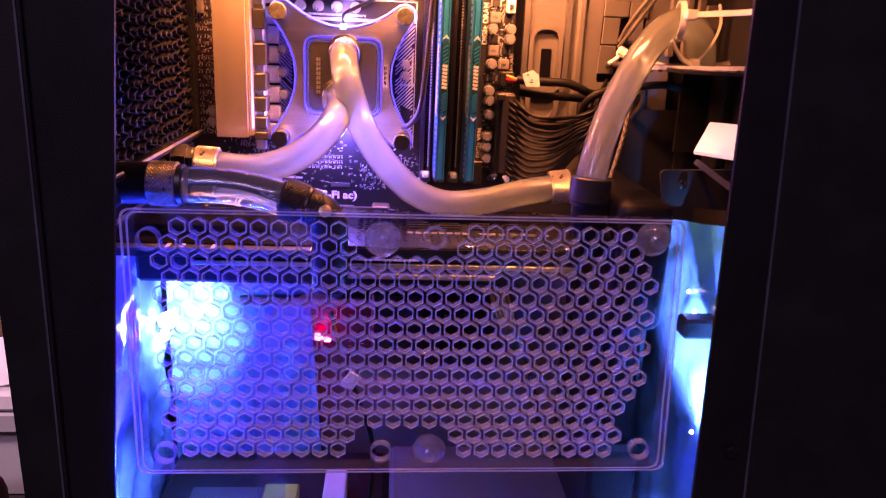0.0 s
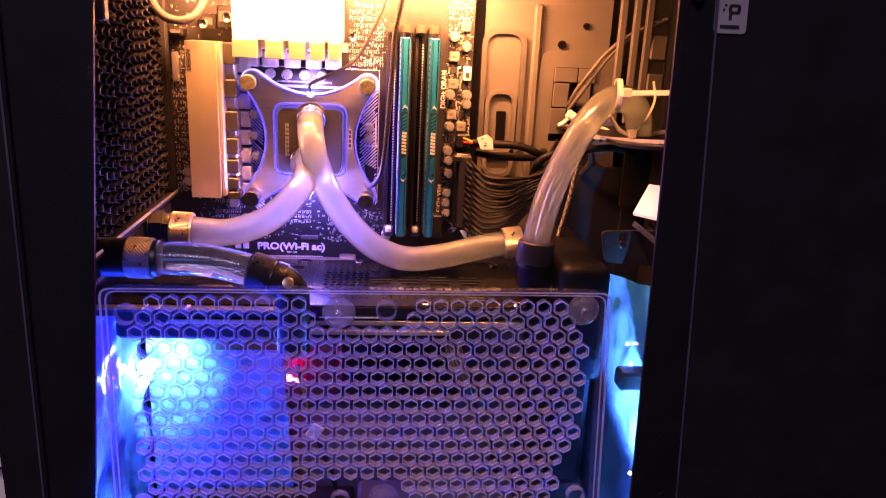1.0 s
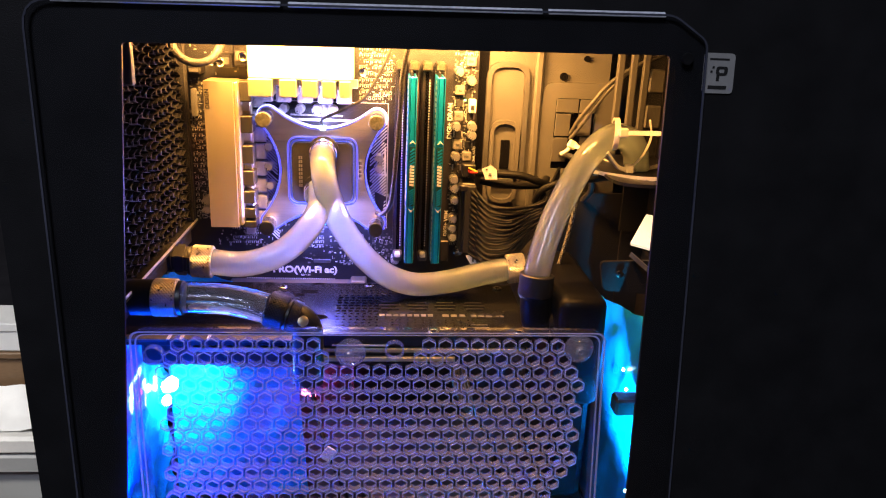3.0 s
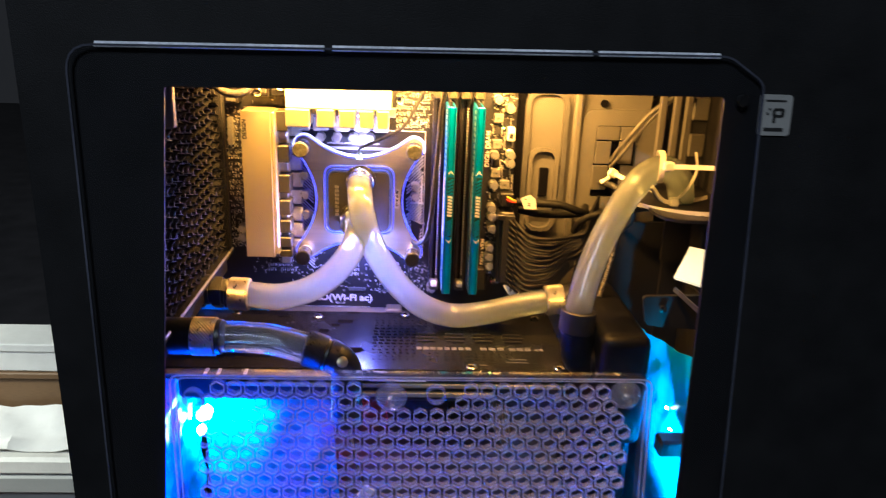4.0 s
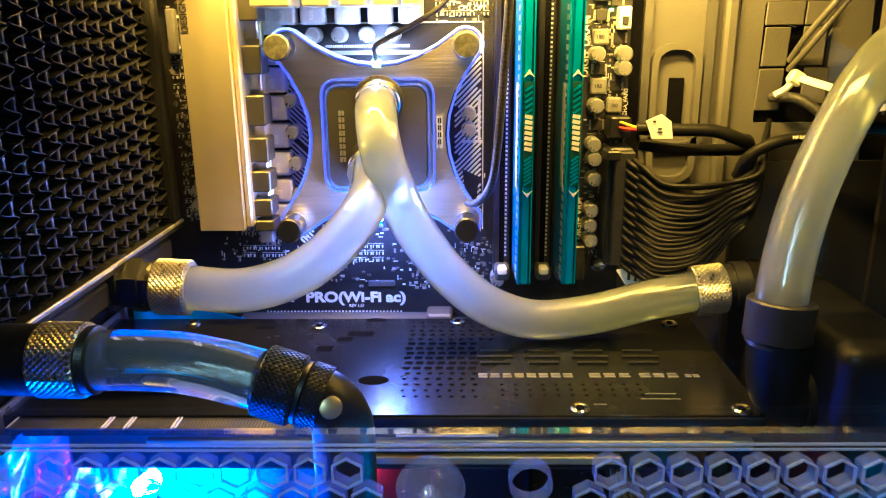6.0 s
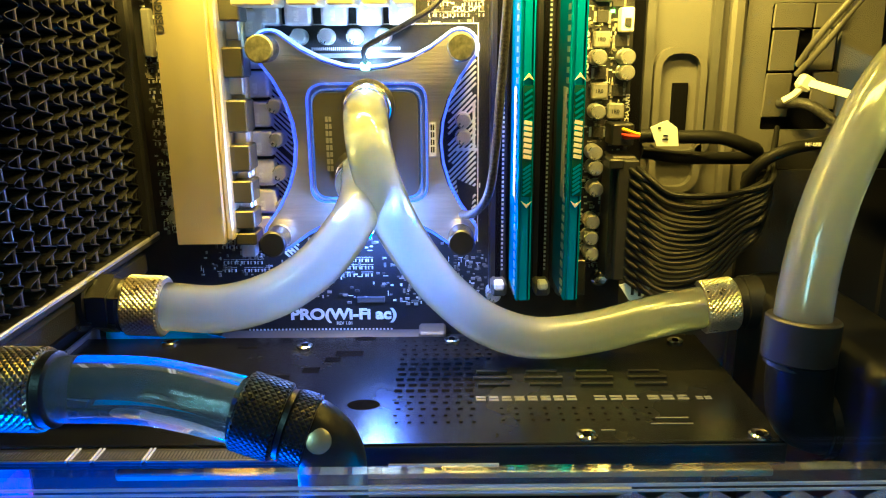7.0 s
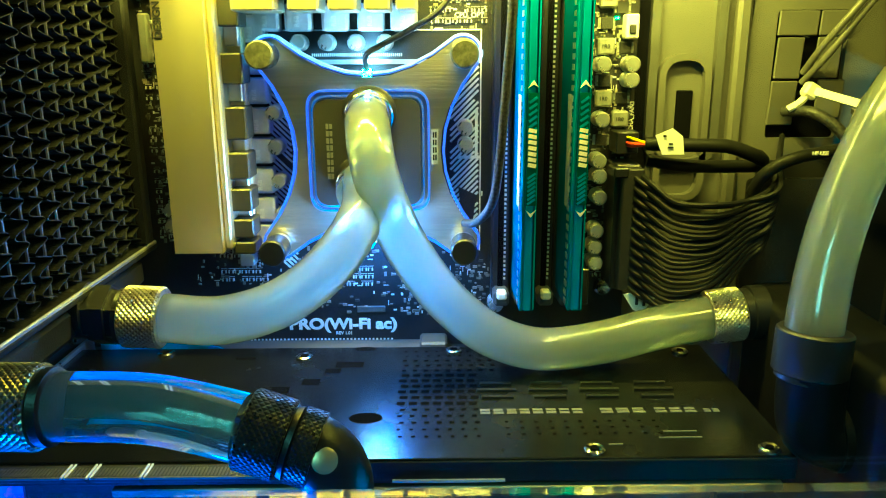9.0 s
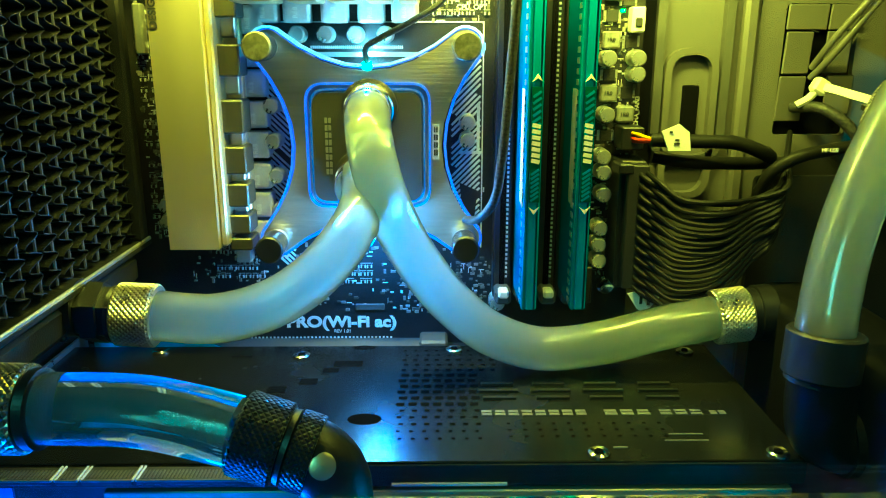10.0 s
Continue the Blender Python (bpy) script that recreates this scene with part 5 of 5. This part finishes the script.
c6 = thing("sleeved_lead", (0.163, -0.062, 0.31), "thin braided lead running up beside the hose", "cable")
part("braid", sweep([(0.1625, -0.062, 0.31), (0.1665, -0.058, 0.322), (0.1705, -0.054, 0.337), (0.1735, -0.05, 0.352), (0.177, -0.042, 0.37), (0.19, -0.03, 0.384), (0.21, -0.02, 0.39)], 0.0015, 10, 8), BRAID_GOLD, c6, "", True)
tag = thing("cable_tag", (0.1095, -0.02, 0.3), "small white round tag on a cable", "label")
part("tag_sheet", prism([(0.103, 0.3018), (0.1135, 0.3045), (0.1165, 0.301), (0.1105, 0.2935), (0.107, 0.2955)], -0.0232, -0.0225), PAPER, tag)
bars("tag_print", [(0.1085, 0.2995, 0.0012, 0.004), (0.1115, 0.2985, 0.0012, 0.003)], -0.0234, INK, tag)
part("tag_tail", sweep([(0.1095, -0.0225, 0.299), (0.108, -0.012, 0.303), (0.107, -0.004, 0.306)], 0.0008, 8, 5), WIRE, tag)
stud = thing("board_screw", (0.0995, 0.0, 0.2985), "round metal screw holding the motherboard", "screw")
part("screw_head", turned([(0, 0.0042), (0.0015, 0.0042), (0.0025, 0.0032), (0.0015, 0.0012)], (0.0995, 0.0002, 0.2985), (0, -1, 0), 20), CHROME, stud, "", True)

c7 = thing("sleeved_lead", (-0.075, -0.03, 0.43), "looped braided fan lead above the long heatsink", "cable")
part("braid", sweep([(-0.094, -0.032, 0.452), (-0.0905, -0.036, 0.441), (-0.083, -0.038, 0.4345), (-0.0735, -0.037, 0.4335), (-0.066, -0.034, 0.438), (-0.062, -0.028, 0.448), (-0.061, -0.022, 0.462)], 0.0026, 14, 8), SLEEVE, c7, "", True)

# ---- nylon ties ----
t1 = thing("cable_tie", (0.19, -0.08, 0.404), "long natural nylon cable tie round the hose", "cable tie")
part("strap", ribbon([(0.189, -0.0885, 0.4045), (0.2, -0.094, 0.4055), (0.212, -0.1, 0.4065), (0.226, -0.11, 0.408)], 0.0028, 0.0012, (0, 0.2, 1)), NYLON, t1)
ring = [(0.187 + 0.0015 * math.cos(a), -0.077 + 0.0092 * math.cos(a), 0.402 + 0.0094 * math.sin(a)) for a in (2 * math.pi * i / 10 for i in range(11))]
part("loop", ribbon(ring, 0.0032, 0.0012, (1, -0.15, 0)), NYLON, t1)
part("tie_head", box((0.1885, -0.088, 0.4045), (0.006, 0.0045, 0.0055), 0.0008), NYLON, t1)
t2 = thing("cable_tie", (0.2, -0.07, 0.382), "curled natural nylon cable tie below the hose bend", "cable tie")
part("strap", ribbon([(0.1815, -0.083, 0.391), (0.1905, -0.078, 0.3815), (0.2, -0.072, 0.3785), (0.212, -0.066, 0.378), (0.226, -0.06, 0.3795)], 0.0026, 0.0012, (0, 0.5, 1)), NYLON, t2)
part("strap_tail", ribbon([(0.2, -0.072, 0.3785), (0.2065, -0.075, 0.388), (0.2105, -0.076, 0.4), (0.2085, -0.076, 0.411)], 0.0026, 0.0012, (0.3, 1, 0)), NYLON, t2)
part("tie_head", box((0.2, -0.0725, 0.379), (0.0055, 0.005, 0.0055), 0.0008), NYLON, t2)
t3 = thing("cable_tie", (0.18, 0.0, 0.383), "natural nylon cable tie holding cables to the tray", "cable tie")
part("tie_head", box((0.1785, -0.0055, 0.3822), (0.0062, 0.005, 0.006), 0.001, rot=Matrix.Rotation(0.5, 4, "Y")), NYLON, t3)
part("strap", ribbon([(0.1785, -0.0065, 0.3825), (0.189, -0.02, 0.3785), (0.2, -0.04, 0.374)], 0.003, 0.0012, (0, 0.5, 1)), NYLON, t3)
part("strap_tail", ribbon([(0.1775, -0.0055, 0.381), (0.1745, -0.0055, 0.3775), (0.1708, -0.004, 0.3748)], 0.003, 0.0012, (0, 1, 0.6)), NYLON, t3)

# ---- drive bay shelf and reservoir ----
shelf = thing("drive_shelf", (0.2, -0.07, 0.36), "thin dark shelf with a perforated rim in the drive bay", "shelf")
part("shelf_plate", prism(rounded([(-0.028, 0.05), (0.03, 0.05), (0.03, -0.055), (-0.028, -0.04)], 0.02), -0.001, 0.001), PLASTIC_BLACK, shelf)
plate = bpy.data.objects["shelf_plate"]
plate.rotation_euler = (radians(90), 0, 0)
plate.location = (0.012, 0.012, 0.0155)
part("shelf_post", box((0.2335, -0.04, 0.345), (0.006, 0.02, 0.06), 0.001), STEEL_BLACK, shelf)
rim_path = [(0.176, -0.064, 0.3755), (0.186, -0.08, 0.3765), (0.198, -0.0905, 0.3772), (0.212, -0.097, 0.378), (0.228, -0.1, 0.379)]
part("shelf_rim", ribbon(rim_path, 0.0024, 0.0012, (0, 0.1, 1)), CHOKE, shelf, "pale notched shelf rim")
bm = bmesh.new()
for i, p in enumerate(smooth_path(rim_path, 6)):
    if i % 2:
        box((p.x, p.y - 0.0006, p.z - 0.0016), (0.0018, 0.0018, 0.0014), bm=bm)
part("rim_teeth", bm, STEEL_BLACK, shelf)
cup = thing("white_clip", (0.222, -0.062, 0.33), "white plastic plate in the drive bay, glow added to it", "clip")
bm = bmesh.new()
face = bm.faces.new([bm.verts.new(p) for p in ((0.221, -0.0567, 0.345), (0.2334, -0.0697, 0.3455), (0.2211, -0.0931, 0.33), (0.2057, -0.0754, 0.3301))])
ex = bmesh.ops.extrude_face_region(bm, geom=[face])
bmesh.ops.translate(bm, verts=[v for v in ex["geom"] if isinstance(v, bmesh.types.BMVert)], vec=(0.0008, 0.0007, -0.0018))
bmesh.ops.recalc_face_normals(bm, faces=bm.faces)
# emission is added to this plate, which lies shaded under the shelf
part("clip_body", bm, WHITE_GLOW, cup)
part("clip_stem", box((0.224, -0.058, 0.335), (0.006, 0.012, 0.012), 0.001), WHITE, cup)
cage = thing("drive_cage", (0.21, -0.1, 0.03), "black steel drive cage with slotted rails", "drive cage")
part("cage_plate", prism(rounded([(0.184, 0.32), (0.232, 0.3215), (0.232, 0.297), (0.188, 0.3)], 0.004), -0.085, -0.082), STEEL_BLACK, cage)
for x, y, z in ((0.197, -0.0865, 0.3125), (0.223, -0.0865, 0.3135), (0.2225, -0.13, 0.308)):
    part("cage_screw", turned([(0, 0.0026), (0.0015, 0.0024), (0.002, 0.001)], (x, y, z), (0, -1, 0), 14), CHROME, cage, "", True)
part("cage_rail", ribbon([(0.203, -0.086, 0.326), (0.216, -0.1, 0.316), (0.23, -0.115, 0.305)], 0.003, 0.0012, (0, 0, 1)), GREY_DARK, cage)
part("cage_side", box((0.2345, -0.095, 0.17), (0.003, 0.14, 0.28), 0.001), STEEL_BLACK, cage)
part("cage_clip", box((0.1975, -0.14, 0.2475), (0.026, 0.012, 0.011), 0.0015), PLASTIC_BLACK, cage, "black plastic latch")


def crumpled(name, corners, nu, nv, amp, seed, thing_ob, material):
    """A creased plastic sheet between four corners, thin but closed."""
    bm = bmesh.new()
    a, b, c, d = [Vector(p) for p in corners]
    nrm = (b - a).cross(d - a).normalized()
    grids = []
    for side in (0, 1):
        g = []
        for i in range(nu + 1):
            row = []
            for j in range(nv + 1):
                u, v = i / nu, j / nv
                p = (a * (1 - u) + b * u) * (1 - v) + (d * (1 - u) + c * u) * v
                q = p * 38 + Vector((seed, 0, 0))
                w = noise.ridged_multi_fractal(q, 0.9, 2.0, 4, 0.9, 1.8) - 0.8
                row.append(bm.verts.new(p + nrm * (w * amp - side * 0.0005)))
            g.append(row)
        grids.append(g)
    for g in grids:
        for i in range(nu):
            for j in range(nv):
                bm.faces.new((g[i][j], g[i + 1][j], g[i + 1][j + 1], g[i][j + 1]))
    rim = [(i, 0) for i in range(nu)] + [(nu, j) for j in range(nv)] + [(i, nv) for i in range(nu, 0, -1)] + [(0, j) for j in range(nv, 0, -1)]
    for (i, j), (k, l) in zip(rim, rim[1:] + rim[:1]):
        bm.faces.new((grids[0][i][j], grids[0][k][l], grids[1][k][l], grids[1][i][j]))
    return part(name, bm, material, thing_ob, "", True)


rear = thing("rear_sheet", (-0.118, -0.1, 0.02), "creased translucent plastic sheet lit bright blue", "plastic sheet")
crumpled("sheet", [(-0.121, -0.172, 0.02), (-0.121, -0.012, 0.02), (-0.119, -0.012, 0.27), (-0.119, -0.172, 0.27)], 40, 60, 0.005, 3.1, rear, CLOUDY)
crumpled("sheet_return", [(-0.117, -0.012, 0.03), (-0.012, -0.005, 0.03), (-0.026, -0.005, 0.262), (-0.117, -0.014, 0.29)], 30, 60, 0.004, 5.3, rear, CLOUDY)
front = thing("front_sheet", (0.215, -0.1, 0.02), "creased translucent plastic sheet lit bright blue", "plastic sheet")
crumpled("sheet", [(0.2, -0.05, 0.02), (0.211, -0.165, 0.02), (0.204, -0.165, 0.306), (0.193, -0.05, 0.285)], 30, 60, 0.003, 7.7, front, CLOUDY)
for p, rr in (((-0.113, -0.034, 0.2035), 0.0045), ((-0.111, -0.05, 0.199), 0.003), ((-0.112, -0.045, 0.208), 0.0035)):
    rr *= 1.4
    ld = part("diode", turned([(0, rr * 0.6), (rr * 0.5, rr), (rr, rr * 0.8), (rr * 1.4, 0.0002)], p, (1, -0.4, 0), 12), LED_WHITE, rear, "lit blue-white diode", True)
for p in ((0.198, -0.115, 0.258), (0.196, -0.13, 0.252), (0.2, -0.14, 0.185)):
    part("diode", turned([(0, 0.0008), (0.0006, 0.0012), (0.002, 0.0002)], p, (-1, -0.4, 0), 12), LED_WHITE, front, "lit blue-white diode", True)

# ---- power supply and lower clutter ----
psu = thing("power_supply", (0.0, -0.08, 0.02), "grey power supply box with printed label at the case bottom", "power supply")
part("supply_body", box((-0.0415, -0.085, 0.0555), (0.147, 0.15, 0.071), 0.002), STEEL_BLACK, psu)
part("supply_label", box((-0.06, -0.1, 0.0913), (0.07, 0.09, 0.0006)), GREY_DARK, psu, "dark printed label")
bm = bmesh.new()
for row, (n, y) in enumerate(((5, -0.12), (8, -0.132), (4, -0.144))):
    for i in range(n):
        box((-0.088 + i * 0.0075, y, 0.0918), (0.005, 0.0035, 0.0004), bm=bm)
part("label_bars", bm, ETCH, psu, "plain grey lettering bars")
lower = thing("cable_box", (0.15, -0.09, 0.02), "grey drive bay cover at the case bottom", "cover")
part("cover_body", box((0.118, -0.09, 0.06), (0.166, 0.15, 0.08), 0.003), COVER_GREY, lower)
lime = thing("green_connector", (-0.035, -0.08, 0.092), "lime green plastic connector on the power supply", "connector")
part("connector_body", box((-0.035, -0.08, 0.0965), (0.022, 0.03, 0.01), 0.001), LIME, lime)
lab = thing("printed_box", (0.0, -0.07, 0.092), "small white box with cyan print on the power supply", "box")
part("box_body", box((0.0, -0.075, 0.1), (0.014, 0.03, 0.017), 0.0008), PAPER, lab)
part("box_print", box((0.0, -0.0905, 0.1045), (0.012, 0.0006, 0.006)), CYAN_INK, lab)
bars("box_bars", [(0.0, 0.099, 0.01, 0.0012), (0.0, 0.0965, 0.01, 0.0012)], -0.0905, INK, lab)
# small leads behind the vent
lead = thing("blue_lead", (0.02, -0.13, 0.1), "thin twisted lead lit blue behind the vent", "cable")
part("strand", sweep([(0.02, -0.13, 0.1), (0.025, -0.14, 0.17), (0.017, -0.145, 0.205), (0.01, -0.14, 0.222), (0.0, -0.11, 0.24)], 0.0014, 8, 6), WIRE, lead, "", True)
part("tag", box((0.013, -0.146, 0.217), (0.007, 0.0015, 0.009), 0.0004, rot=Matrix.Rotation(0.6, 4, "Y")), PAPER, lead)
card_fan = thing("sleeved_bundle", (0.1, -0.1, 0.2), "bundle of brown sleeved leads under the graphics card", "cable")
for i in range(5):
    part("strand", sweep([(0.088 + i * 0.002, -0.1, 0.255), (0.09 + i * 0.0022, -0.115, 0.245), (0.1 + i * 0.001, -0.12, 0.225), (0.115, -0.1, 0.2), (0.13, -0.08, 0.14 + i * 0.004)], 0.0011, 8, 6), TOOTH, card_fan)

# ---- light strip under the top ----
strip = thing("light_strip", (0.02, -0.075, 0.49), "warm light strip stuck below the case top", "light strip")
part("strip_band", box((0.02, -0.08, 0.506), (0.2, 0.01, 0.004), 0.0005), WHITE, strip)
for i in range(10):
    part("diode", box((-0.07 + i * 0.02, -0.08, 0.5035), (0.005, 0.005, 0.0016), 0.0003), LED_WARM, strip)

# ---- things beyond the case ----
cab = thing("cabinet", (-0.5, 0.1, 0.0), "grey lacquered low cabinet behind the computer", "cabinet")
part("carcass", box((-0.5, 0.115, 0.043), (0.6, 0.1, 0.086), 0.003), GREY_PAINT, cab)
part("drawer_front", box((-0.5, 0.06, 0.075), (0.58, 0.012, 0.018), 0.002), GREY_PAINT, cab)
part("worktop", box((-0.5, 0.11, 0.0945), (0.62, 0.115, 0.017), 0.003), WHITE, cab)
tray_t = thing("wooden_box", (-0.5, 0.125, 0.103), "low brown wooden box on the cabinet", "box")
part("box_body", box((-0.5, 0.135, 0.132), (0.54, 0.06, 0.058), 0.003), WOOD, tray_t)
part("box_lid", box((-0.5, 0.133, 0.158), (0.545, 0.066, 0.006), 0.001), WOOD, tray_t)
cloth = thing("white_cloth", (-0.5, 0.08, 0.103), "crumpled white cloth on the cabinet", "cloth")
crumpled("cloth_sheet", [(-0.75, 0.06, 0.107), (-0.22, 0.06, 0.107), (-0.22, 0.1, 0.128), (-0.75, 0.1, 0.125)], 40, 10, 0.007, 2.2, cloth, PAPER)
wb = thing("white_box", (-0.5, 0.12, 0.161), "white cardboard box on the wooden box", "box")
part("box_body", box((-0.5, 0.122, 0.1745), (0.5, 0.04, 0.027), 0.002), PAPER, wb)
part("box_lid", box((-0.5, 0.122, 0.186), (0.504, 0.044, 0.008), 0.001), PAPER, wb)
redb = thing("red_cushion", (-0.42, 0.0, 0.0), "dark red cloth cushion on the floor", "cushion")
part("cushion_body", box((-0.46, -0.01, 0.025), (0.4, 0.1, 0.05), 0.018, seg=3), RED_CLOTH, redb, "", True)
